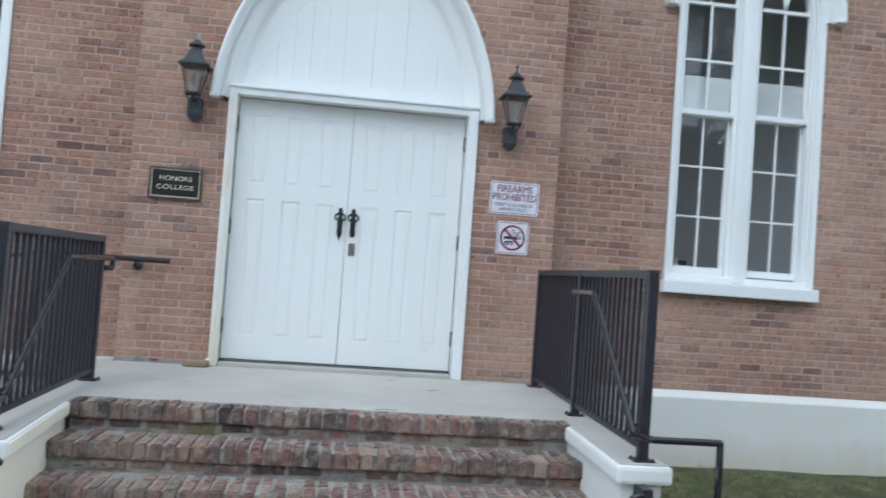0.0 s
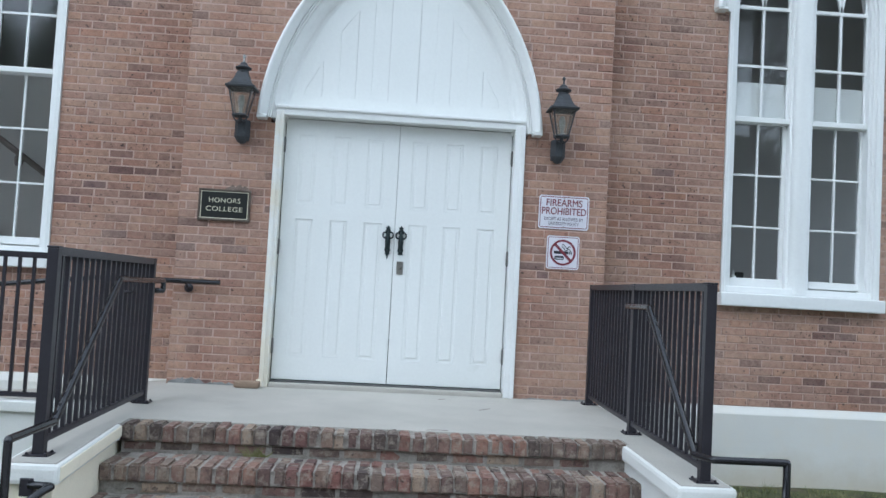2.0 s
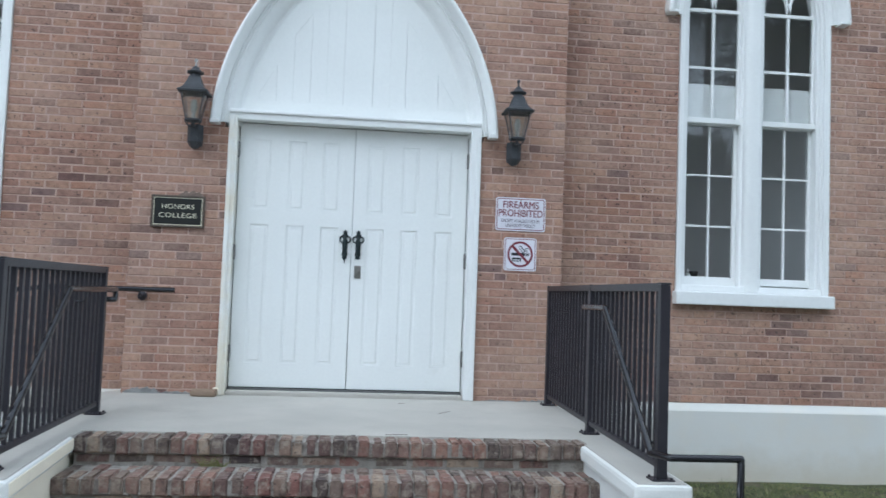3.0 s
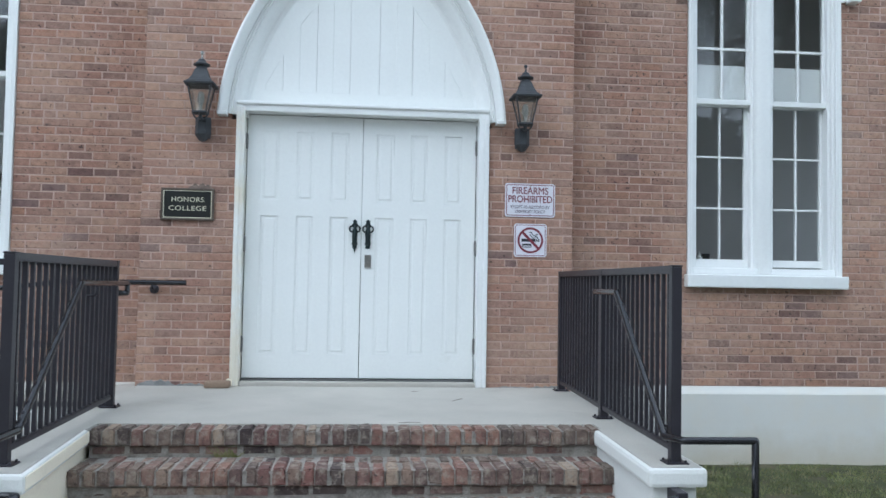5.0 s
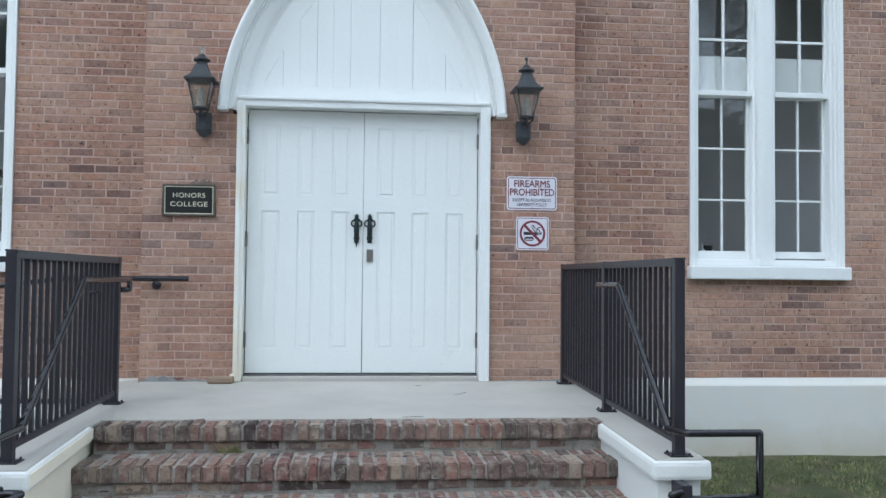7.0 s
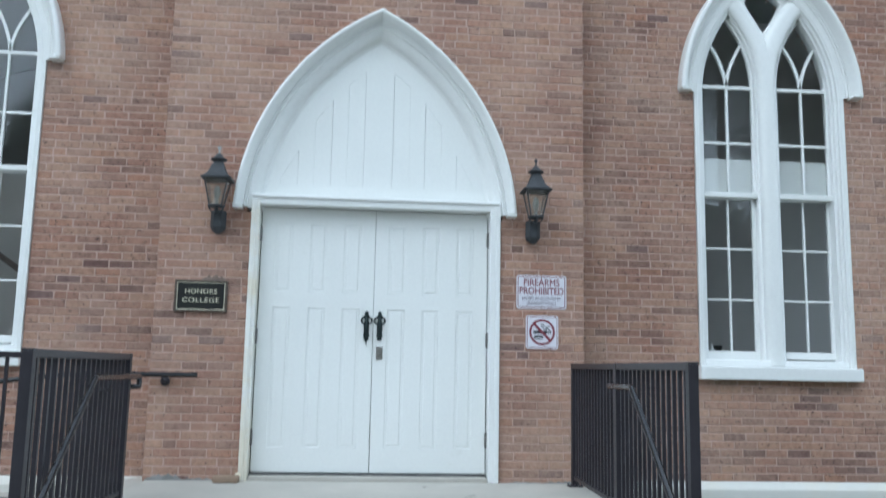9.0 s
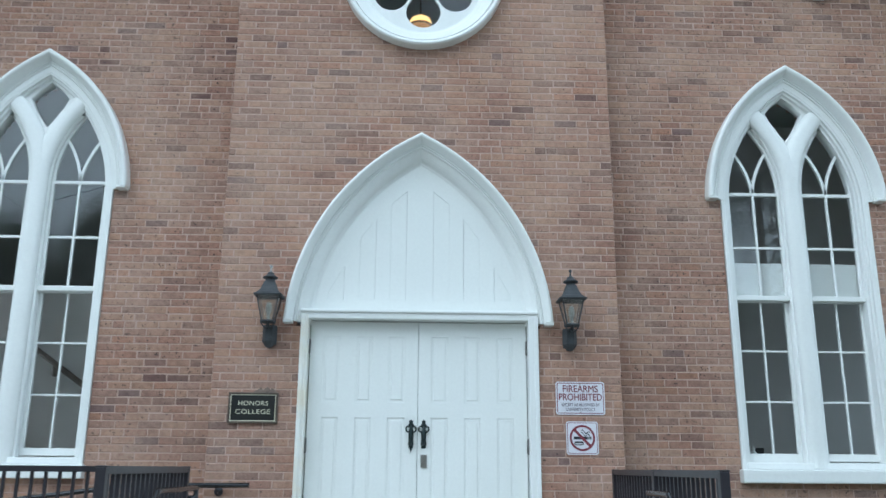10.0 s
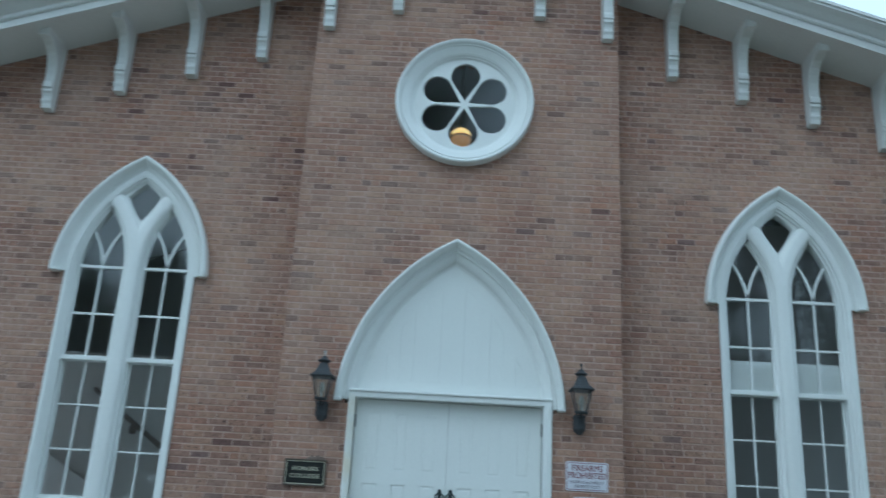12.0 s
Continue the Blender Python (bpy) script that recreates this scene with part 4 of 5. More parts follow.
def paved(outline_xy, thick, lip=0.004):
    """A concrete sheet over an outline on the ground, falling towards the steps."""
    bm = bmesh.new()
    low, high = [[bm.verts.new((x, y, slab(y) - d)) for x, y in outline_xy] for d in (thick, 0)]
    n = len(outline_xy)
    bm.faces.new(low)
    bm.faces.new(high)
    for i in range(n):
        bm.faces.new((low[i], low[(i + 1) % n], high[(i + 1) % n], high[i]))
    bmesh.ops.recalc_face_normals(bm, faces=bm.faces)
    bmesh.ops.bevel(bm, geom=[e for e in bm.edges if all(v in high for v in e.verts)], offset=lip, segments=2, affect="EDGES")
    return bm


CAP_BACK = -1.985
top("landing", paved([(-1.73, CAP_BACK), (-1.492, CAP_BACK), (-1.492, -1.8), (1.437, -1.8), (1.437, CAP_BACK), (1.69, CAP_BACK), (1.69, 0.34), (-1.73, 0.34)], 0.1),
    M_CONC, "pale grey concrete landing in front of the doors", "landing", kind="structure")
top("landing_base", box(-1.68, 1.66, -1.73, 0.33, GROUND_Z - 0.1, -0.138), M_STUCCO, "painted base under the landing", "landing", kind="structure")
ramp = bmesh.new()
slope = [(-1.732, -0.047), (-3.0, -0.185), (-7.0, -0.4), (-7.0, GROUND_Z - 0.1), (-1.732, GROUND_Z - 0.1)]
ends = [[ramp.verts.new((x, y, z)) for x, z in slope] for y in (-1.11, 0.34)]
for i in range(5):
    ramp.faces.new((ends[0][i], ends[0][(i + 1) % 5], ends[1][(i + 1) % 5], ends[1][i]))
for e in ends:
    ramp.faces.new(e)
bmesh.ops.recalc_face_normals(ramp, faces=ramp.faces)
top("ramp", ramp, M_CONC, "concrete ramp sloping down along the side wall", "ramp", kind="structure")
curb = thing("ramp_wall", "white painted kerb wall along the outer edge of the ramp", "wall", kind="structure")
part("body", box(-6.95, -1.735, -1.24, -1.114, GROUND_Z - 0.1, -0.125, 0.006), M_STUCCO, curb)
part("coping", box(-7.0, -1.733, -1.27, -1.112, -0.125, -0.058, 0.008), M_STUCCO, curb, "white painted coping")


def skew(bm, k):
    """The cheek walls stand a little out of square with the bay."""
    for v in bm.verts:
        v.co.x += k * (v.co.y + 3.05) / 1.07
    return bm


for name, a, b, y0, inner, k in (("cheek_wall_west", -1.665, -1.405, -3.12, -1.435, -0.075), ("cheek_wall_east", 1.358, 1.645, -3.04, 1.392, 0.03)):
    cheek = thing(name, "painted stucco wall beside the steps with a white cap", "cheek wall", kind="structure")
    body = box(a + 0.03, inner, y0 + 0.045, -1.745, GROUND_Z - 0.1, -0.13, 0.008) if a < 0 else box(inner, b - 0.04, y0 + 0.045, -1.745, GROUND_Z - 0.1, -0.13, 0.008)
    part("body", skew(body, k), M_CHEEK if a < 0 else M_STUCCO, cheek, "cream painted stucco" if a < 0 else "white painted stucco")
    cap = box(a, b, y0, CAP_BACK - 0.003, -0.088, 0.0, 0.02)
    for v in cap.verts:
        v.co.z += slab(v.co.y)
    part("cap", skew(cap, k), M_STUCCO, cheek, "white painted cap")
    if a < 0:
        side = box(b - 0.012, b + 0.003, y0 + 0.025, CAP_BACK - 0.004, -0.072, -0.012, 0.002)
        for v in side.verts:
            v.co.z += slab(v.co.y)
        part("cap_side", skew(side, k), M_CHEEK, cheek, "cream painted edge of the cap")
    part("cap_top", skew(sloped_slab(a + 0.024, b - 0.02, y0 + 0.03, CAP_BACK - 0.003, 0.02), k), M_CONC, cheek, "bare grey concrete top").location.z = 0.004

for (x, y), (u, v) in (((0.675, -0.826), (0.764, -0.709)), ((0.25, -1.77), (0.385, -1.757)), ((0.41, -0.33), (0.46, -0.31))):
    a, b = Vector((x, y, slab(y) + 0.004)), Vector((u, v, slab(v) + 0.004))
    twig = tube([a, a.lerp(b, 0.5) + Vector((0.004, 0.008, 0)), b], 0.0013, 5, 0.02)
    top("twig", twig, M_TIMBER, "thin dry brown twig fallen on the landing", "twig", "litter on the landing")

# ---- railings ----


def rail_post(parent, x, y, z0=0.0, h=0.946):
    s = 0.025
    post = part("post", box(x - s, x + s, y - s, y + s, z0 + 0.008, z0 + h, 0.004), M_BLACK, parent)
    part("post_cap", box(x - s - 0.003, x + s + 0.003, y - s - 0.003, y + s + 0.003, z0 + h, z0 + h + 0.01, 0.004), M_BLACK, post)
    part("base_plate", box(x - 0.055, x + 0.055, y - 0.05, y + 0.05, z0 + 0.001, z0 + 0.011, 0.002), M_BLACK, post)
    for sx in (-1, 1):
        for sy in (-1, 1):
            part("bolt", lathe([(0.007, 0), (0.007, 0.008), (0.003, 0.013)], 8, (x + sx * 0.042, y + sy * 0.038, z0 + 0.009)), M_BLACK, post)
    return post


def slope_bar(p, q, half, up, down):
    """A square bar from p to q with upright sides; up and down: its faces above and below the line."""
    p, q = Vector(p), Vector(q)
    d = (q - p).normalized()
    side = Vector((-d.y, d.x, 0)).normalized() * half
    bm = bmesh.new()
    v = [bm.verts.new(c + sd + Vector((0, 0, dz))) for c in (p, q) for sd, dz in ((-side, -down), (side, -down), (side, up), (-side, up))]
    for f in ((0, 1, 2, 3), (7, 6, 5, 4), (0, 4, 5, 1), (1, 5, 6, 2), (2, 6, 7, 3), (3, 7, 4, 0)):
        bm.faces.new([v[i] for i in f])
    bmesh.ops.recalc_face_normals(bm, faces=bm.faces)
    bmesh.ops.bevel(bm, geom=list(bm.edges), offset=0.004, segments=2, affect="EDGES")
    return bm


def rail_run(parent, p, q, low=0.07, high=0.95, step=0.09, w=0.0098):
    """Top and bottom rail and the pickets between two posts; p, q: their feet."""
    p, q = Vector(p), Vector(q)
    d = (q - p).normalized() * 0.024
    part("top_rail", slope_bar(p + d + Vector((0, 0, high)), q - d + Vector((0, 0, high)), 0.023, 0.004, 0.036), M_BLACK, parent)
    part("bottom_rail", slope_bar(p + d + Vector((0, 0, low)), q - d + Vector((0, 0, low)), 0.014, 0.016, 0.016), M_BLACK, parent)
    n = max(round((q - p).length / step), 2)
    me = shared_mesh(box(-w, w, -w, w, low, high - 0.03), M_BLACK, "picket")
    turn = math.degrees(math.atan2(q.y - p.y, q.x - p.x))
    for i in range(1, n):
        c = p.lerp(q, i / n)
        part("picket", me, M_BLACK, parent).matrix_basis = pose(c.x, c.y, c.z, 0, 0, turn)


def shared_mesh(bm, material, name="brick"):
    me = bpy.data.meshes.new(name)
    bm.to_mesh(me)
    bm.free()
    me.materials.append(material)
    return me


railing = thing("railing", "black steel guard rail along the edge of the landing", "railing", group="railings of the entrance")
feet = [(1.53, -2.91, slab(-2.91)), (1.568, -1.56, slab(-1.56)), (1.618, -0.19, slab(-0.2))]
for f in feet:
    rail_post(railing, *f)
rail_run(railing, feet[0], feet[1])
rail_run(railing, feet[1], feet[2])
railing = thing("railing", "black steel guard rail turning the corner towards the ramp", "railing", group="railings of the entrance")
feet = [(-1.562, -2.925, slab(-2.925)), (-1.603, -1.17, slab(-1.17)), (-3.402, -1.17, slab(-1.17)), (-5.2, -1.17, slab(-1.17))]
for f in feet:
    rail_post(railing, *f)
rail_run(railing, feet[0], feet[1], step=0.0945, w=0.0102)
rail_run(railing, feet[1], feet[2], 0.02, 0.95, 0.0947, 0.0095)
rail_run(railing, feet[2], feet[3], 0.02, 0.95, 0.0947, 0.0095)

# handrails
HR = 0.018
east_pipe = thing("handrail", "black pipe handrail beside the steps with a looped end", "handrail", group="handrails of the entrance")
hx = 1.465
part("rail", smooth_bm(tube([(hx + 0.06, -1.68, 0.765), (hx, -1.72, 0.765), (hx, -2.16, 0.765), (hx, -2.95, 0.085), (hx + 0.05, -3.07, 0.083), (1.86, -3.07, 0.083), (1.86, -3.07, -0.216), (1.47, -3.09, -0.216), (1.42, -3.11, -0.19), (1.47, -3.13, -0.165)], HR, 10, 0.006)), M_PIPE, east_pipe)
for y, z in ((-2.12, 0.69), (-2.86, 0.12)):
    part("bracket", smooth_bm(tube([(hx, y, z + 0.05), (hx + 0.01, y, z), (1.53, y, z)], 0.008, 8, 0.02)), M_BLACK, east_pipe)
part("bracket", box(1.46, 1.51, -3.14, -3.0, -0.2, -0.14, 0.006), M_BLACK, east_pipe)
west_pipe = thing("handrail", "black pipe handrail beside the steps with a looped end", "handrail", group="handrails of the entrance")
hx = -1.53
part("rail", smooth_bm(tube([(hx - 0.06, -1.12, 0.7), (hx - 0.02, -1.05, 0.7), (hx - 0.02, -1.05, 0.765), (hx, -2.05, 0.765), (hx, -2.86, 0.092), (hx - 0.02, -3.29, 0.082), (hx - 0.02, -3.29, -0.25), (hx + 0.09, -3.17, -0.15), (hx + 0.11, -3.135, -0.14), (hx + 0.06, -3.125, -0.14), (hx + 0.01, -3.12, -0.14)], HR, 10, 0.008)), M_PIPE, west_pipe)
for y, z in ((-1.75, 0.69), (-2.8, 0.12)):
    part("bracket", smooth_bm(tube([(hx, y, z + 0.05), (hx - 0.01, y, z), (-1.6, y, z)], 0.008, 8, 0.02)), M_BLACK, west_pipe)
part("bracket", box(-1.56, -1.5, -3.125, -3.06, -0.19, -0.11, 0.006), M_BLACK, west_pipe)
wall_pipe = thing("handrail", "black pipe handrail fixed to the brick wall", "handrail", group="handrails of the entrance")
part("rail", smooth_bm(tube([(-1.36, -0.085, 0.775), (-2.3, -0.085, 0.768), (-5.5, -0.085, 0.36)], 0.02, 10, 0.05)), M_PIPE, wall_pipe)
part("flange", lathe([(0.036, 0.0), (0.036, -0.012), (0.02, -0.02), (0.012, -0.03), (0.012, -0.07)], 16, (-1.62, 0, 0.722), "Y"), M_BLACK, wall_pipe, "round black wall flange")
part("arm", smooth_bm(tube([(-1.62, -0.06, 0.722), (-1.62, -0.085, 0.73), (-1.62, -0.085, 0.765)], 0.009, 8, 0.02)), M_BLACK, wall_pipe)

# ---- wall lanterns ----


def lantern(x, label, cap):
    lamp = thing("wall_lantern", label, "wall lamp", (x, -0.19, 0), "lanterns beside the door")
    part("wall_box", lathe([(0.015, 1.9), (0.03, 1.908), (0.05, 1.935), (0.062, 1.955), (0.062, 2.075), (0.056, 2.09), (0.02, 2.094)], 6, (0, 0.13, 0)), M_LAMP_METAL, lamp, "dark weathered wall box")
    part("back_plate", box(-0.05, 0.05, 0.15, 0.19, 1.93, 2.08, 0.008), M_LAMP_METAL, lamp)
    part("arm", smooth_bm(tube([(0, 0.13, 2.06), (0, 0.06, 2.07), (0, 0, 2.06), (0, 0, 2.1)], 0.014, 8, 0.03)), M_LAMP_METAL, lamp)
    for sx, sy in ((-1, 0), (1, 0), (0, -1)):
        part("scroll", smooth_bm(tube([(0, 0, 2.05), (sx * 0.03, sy * 0.03, 2.055), (sx * 0.05, sy * 0.05, 2.08), (sx * 0.065, sy * 0.065, 2.11)], 0.006, 6, 0.02)), M_LAMP_METAL, lamp)
    part("tray", lathe([(0.045, 2.09), (0.078, 2.096), (0.08, 2.106), (0.07, 2.112)], 4, (0, 0, 0), "Z", True), M_LAMP_METAL, lamp)
    for a in range(4):
        r = Matrix.Rotation(radians(90 * a), 4, "Z")
        bm = bmesh.new()
        q = [(-0.046, -0.048, 2.112), (0.046, -0.048, 2.112), (0.088, -0.09, 2.316), (-0.088, -0.09, 2.316)]
        vs = [bm.verts.new(r @ Vector(p)) for p in q] + [bm.verts.new(r @ (Vector(p) + Vector((0, 0.003, 0)))) for p in q]
        for i in range(4):
            bm.faces.new((vs[i], vs[(i + 1) % 4], vs[4 + (i + 1) % 4], vs[4 + i]))
        bm.faces.new(vs[:4])
        bm.faces.new(vs[4:])
        bmesh.ops.recalc_face_normals(bm, faces=bm.faces)
        part("pane", bm, M_LANTERN_GLASS, lamp, "hazy glass pane").visible_shadow = False
        p, q = r @ Vector((0.048, -0.048, 2.108)), r @ Vector((0.091, -0.091, 2.32))
        part("corner_bar", tube([p, q], 0.006, 6), M_LAMP_METAL, lamp)
    part("roof", lathe([(0.16, 2.312), (0.165, 2.325), (0.14, 2.335), (0.108, 2.358), (0.084, 2.392), (0.066, 2.43), (0.058, 2.446)], 4, (0, 0, 0), "Z", True), M_LAMP_METAL, lamp, "dark flared lantern roof")
    part("vent", lathe([(0.046, 2.444), (0.04, 2.458), (0.04, 2.466), (0.062, 2.474), (0.066, 2.484), (0.05, 2.492), (0.034, 2.506), (0.026, 2.522), (0.012, 2.53)], 12), M_LAMP_METAL, lamp)
    part("finial", lathe([(0.018, 2.52), (0.008, 2.538), (0.006, 2.56), (0.014, 2.572), (0.013, 2.584), (0.004, 2.592)], 10), cap, lamp)
    part("bulb", lathe([(0.014, 2.11), (0.014, 2.16), (0.022, 2.18), (0.028, 2.22), (0.018, 2.26), (0.006, 2.27)], 10), M_FROST, lamp, "unlit frosted bulb")
    return lamp


lantern(-1.27, "dark weathered metal wall lantern, unlit, with whitened cap", M_CAP)
lantern(1.3, "dark weathered metal wall lantern, unlit", M_LAMP_METAL)

# ---- signs ----


def rounded(x0, x1, z0, z1, r, seg=5):
    out = []
    for cx, cz, a in ((x1 - r, z1 - r, 0), (x0 + r, z1 - r, 90), (x0 + r, z0 + r, 180), (x1 - r, z0 + r, 270)):
        out += [(cx + r * math.cos(radians(a + 90 * k / seg)), cz + r * math.sin(radians(a + 90 * k / seg))) for k in range(seg + 1)]
    return out


def outline(x0, x1, z0, z1, r, w):
    return [rounded(x0, x1, z0, z1, r), rounded(x0 + w, x1 - w, z0 + w, z1 - w, max(r - w, 0.001))]


plaque = thing("plaque", "black plaque with gilt border and letters in a bronze rim", "plaque", (-1.382, 0, 1.4))
part("rim", plate(outline(-0.207, 0.207, -0.128, 0.128, 0.006, 0.016), -0.026, 0.026, 0.003), M_PLAQUE_RIM, plaque, "aged bronze rim")
part("face", box(-0.195, 0.195, -0.018, -0.002, -0.116, 0.116), M_PLAQUE, plaque, "black enamel face")
part("border", plate(outline(-0.189, 0.189, -0.11, 0.11, 0.003, 0.006), -0.0195, 0.003), M_GOLD, plaque)
part("lettering", lettering("HONORS", 0.054, 0, -0.0195, 0.036, 0.003, 1.08, 0.25), M_GOLD, plaque, "gilt letters")
part("lettering", lettering("COLLEGE", 0.054, 0, -0.0195, -0.034, 0.003, 1.08, 0.29), M_GOLD, plaque, "gilt letters")

sign = thing("sign", "white sign with dark red firearms prohibited lettering", "sign", (1.386, 0, 1.507))
part("sheet", plate([rounded(-0.21, 0.21, -0.139, 0.139, 0.02)], -0.006, 0.004), M_SIGN, sign)
part("border", plate(outline(-0.2, 0.2, -0.129, 0.129, 0.016, 0.006), -0.0072, 0.0015), M_SIGN_RED, sign)
part("lettering", lettering("FIREARMS", 0.082, 0, -0.0072, 0.076, 0.0015, 1.0, 0.3, 0.0009), M_SIGN_RED, sign)
part("lettering", lettering("PROHIBITED", 0.082, 0, -0.0072, 0.006, 0.0015, 1.0, 0.368, 0.0009), M_SIGN_RED, sign)
part("lettering", lettering("EXCEPT AS ALLOWED BY", 0.038, 0, -0.0072, -0.057, 0.0015, 1.0, 0.325, 0.0003), M_SIGN_GREY, sign)
part("lettering", lettering("UNIVERSITY POLICY", 0.038, 0, -0.0072, -0.096, 0.0015, 1.0, 0.25, 0.0003), M_SIGN_GREY, sign)
for z in (-0.118, 0.118):
    part("screw", lathe([(0.006, -0.006), (0.006, -0.009), (0.003, -0.011)], 8, (0, 0, z), "Y"), M_STEEL, sign)

nosmoke = thing("sign", "square white sign with a red ring struck through a cigarette", "sign", (1.392, 0, 1.175))
part("sheet", plate([rounded(-0.136, 0.136, -0.137, 0.137, 0.02)], -0.006, 0.004), M_SIGN, nosmoke)
part("border", plate(outline(-0.127, 0.127, -0.128, 0.128, 0.016, 0.005), -0.0072, 0.0015), M_SIGN_RED, nosmoke)


def circle_loop(r, n=40, cx=0.0, cz=0.0):
    return [(cx + r * math.cos(2 * math.pi * k / n), cz + r * math.sin(2 * math.pi * k / n)) for k in range(n)]


part("ring", plate([circle_loop(0.108), circle_loop(0.09)], -0.0075, 0.0018), M_SIGN_RED, nosmoke)
part("slash", add_box(bmesh.new(), -0.095, 0.095, -0.0085, -0.0065, -0.011, 0.011, 0, Matrix.Rotation(radians(45), 4, "Y")), M_SIGN_RED, nosmoke)
part("cigarette", box(-0.074, 0.045, -0.0075, -0.006, -0.012, 0.012), M_SIGN_BLACK, nosmoke)
for a, b in ((0.05, 0.06), (0.066, 0.076)):
    part("ember", box(a, b, -0.0075, -0.006, -0.012, 0.012), M_SIGN_BLACK, nosmoke)
part("packet", plate([rounded(-0.068, 0.01, -0.06, -0.028, 0.012), rounded(-0.06, 0.002, -0.052, -0.044, 0.003)], -0.0074, 0.0015), M_SIGN_BLACK, nosmoke)
for dz in (0.0, 0.022):
    line = [(-0.01 + 0.075 * k / 8, 0.06 - dz + 0.012 * math.sin(k * 1.1 + dz * 40) - 0.022 * k / 8) for k in range(9)]
    part("smoke_line", sweep(line, [(-0.0035, -0.0072), (0.0035, -0.0072), (0.0035, -0.006), (-0.0035, -0.006)]), M_SIGN_BLACK, nosmoke)

# ---- the rooms behind the windows ----
SIDE_OPEN = 2.9
for sx, power, wide, mid in ((-1, 20.0, 0.95, 1.425), (-1, 14.0, 0.8, 2.48), (1, 9.5, 1.9, 1.925)):       # added fill lamps that brighten the rooms, set in unseen side openings
    ld = bpy.data.lights.new("room_fill_light", "AREA")
    ld.shape, ld.size, ld.size_y, ld.energy, ld.color = "RECTANGLE", wide, 2.1, power, (0.93, 0.97, 1.0)
    new("room_fill_light", ld).matrix_world = look((sx * 7.07, mid, 1.875), (0, mid, 1.875))
top("room_floor", box(-7, 7, 0.66, 7.5, -0.15, -0.02), M_ROOM_FLOOR, "dark carpeted floor of the hall", "floor", kind="structure")
gable = [(-7, -0.15), (7, -0.15), (7, gable_z(7) - 0.01), (0, EAVE_TOP - 0.01), (-7, gable_z(7) - 0.01)]
top("room_back_wall", plate([gable], 7.5, 0.2), M_ROOM, "grey plaster wall at the back of the hall", "wall", kind="structure")
# the openings in these side walls are unseen, added to light the rooms
for sx in (-1, 1):
    a, b = sorted((sx * 7.0, sx * 7.15))
    bm = box(a, b, 0.67, 0.95, -0.15, gable_z(7.15) - 0.01)
    add_box(bm, a, b, SIDE_OPEN, 7.49, -0.15, gable_z(7.15) - 0.01)
    add_box(bm, a, b, 0.95, SIDE_OPEN, -0.15, 0.8)
    add_box(bm, a, b, 0.95, SIDE_OPEN, 2.95, gable_z(7.15) - 0.01)
    top("room_side_wall", bm, M_ROOM, "grey plaster side wall with a tall opening added to let light in", "wall", kind="structure")
    a, b = sorted((sx * 1.72, sx * 1.82))
    top("room_partition", box(a, b, 0.67, 7.49, -0.02, 7.0), M_ROOM, "plaster partition beside the vestibule", "wall", kind="structure")
top("room_ceiling", sweep(EAVE, [(0.05, 0.76), (0.05, 7.6), (0.1, 7.6), (0.1, 0.76)]), M_ROOM, "plaster ceiling of the hall", "ceiling", kind="structure")
top("stair_wall", box(-6.99, -1.83, 1.95, 2.05, -0.02, 2.82), M_PALE_ROOM, "pale plaster wall behind the stair", "wall", kind="structure")
top("office_wall", box(1.83, 6.99, 3.6, 3.7, -0.02, 5.6), M_ROOM, "grey plaster wall of the office", "wall", kind="structure")
shelf = thing("bookcase", "brown wooden bookcase standing in the office", "bookcase", (3.35, 3.3, -0.02))
part("carcass", box(-0.55, 0.55, -0.02, 0.28, 0.0, 1.75, 0.006), M_SHELF, shelf)
for z in (0.35, 0.75, 1.15, 1.5):
    part("shelf_edge", box(-0.53, 0.53, -0.04, -0.02, z, z + 0.03, 0.003), M_TIMBER, shelf)
pendant = thing("pendant_lamp", "lit orange pendant bowl lamp hanging in the vestibule", "lamp", (-0.023, 1.2, 5.675))
part("dome", lathe([(0.13, 0.0), (0.127, 0.04), (0.105, 0.085), (0.066, 0.112), (0.02, 0.122)], 20), M_GLOW, pendant, "bright glowing glass top")
part("band", lathe([(0.134, -0.01), (0.137, 0.0), (0.134, 0.01)], 20), M_TIMBER, pendant)
part("bowl", lathe([(0.128, -0.01), (0.124, -0.05), (0.1, -0.1), (0.055, -0.13), (0.015, -0.14)], 20), M_GLOW_LOW, pendant, "dim orange glass bowl")
part("stem", tube([(0, 0, 0.11), (0, 0, 1.9)], 0.01, 6), M_TIMBER, pendant)
stair = thing("stair_handrail", "dark timber handrail sloping down a stair wall", "handrail", (-4.0, 1.8, 2.1))
part("rail", smooth_bm(tube([(-0.36, 0.06, 0.252), (-0.33, 0, 0.231), (0, 0, 0), (1.1, 0, -0.77)], 0.03, 10, 0.02)), M_STRING, stair)
for x in (0.19, 0.95):
    part("bracket", smooth_bm(lathe([(0.03, -0.1), (0.045, -0.07), (0.045, -0.02), (0.02, 0.02)], 10, (x, 0.02, -0.7 * x - 0.03))), M_STRING, stair, "round dark rail bracket")
    part("arm", smooth_bm(tube([(x, 0.02, -0.7 * x - 0.06), (x, 0.15, -0.7 * x - 0.06)], 0.012, 6)), M_STRING, stair)
skirt = [(-6.9, 2.76), (-3.2, 0.63), (-3.2, -0.02), (-6.9, -0.02)]
top("stair_skirt", plate([skirt], 1.9, 0.04, 0.004), M_SHADE, "white painted skirting panel under the stair line", "stair panel")

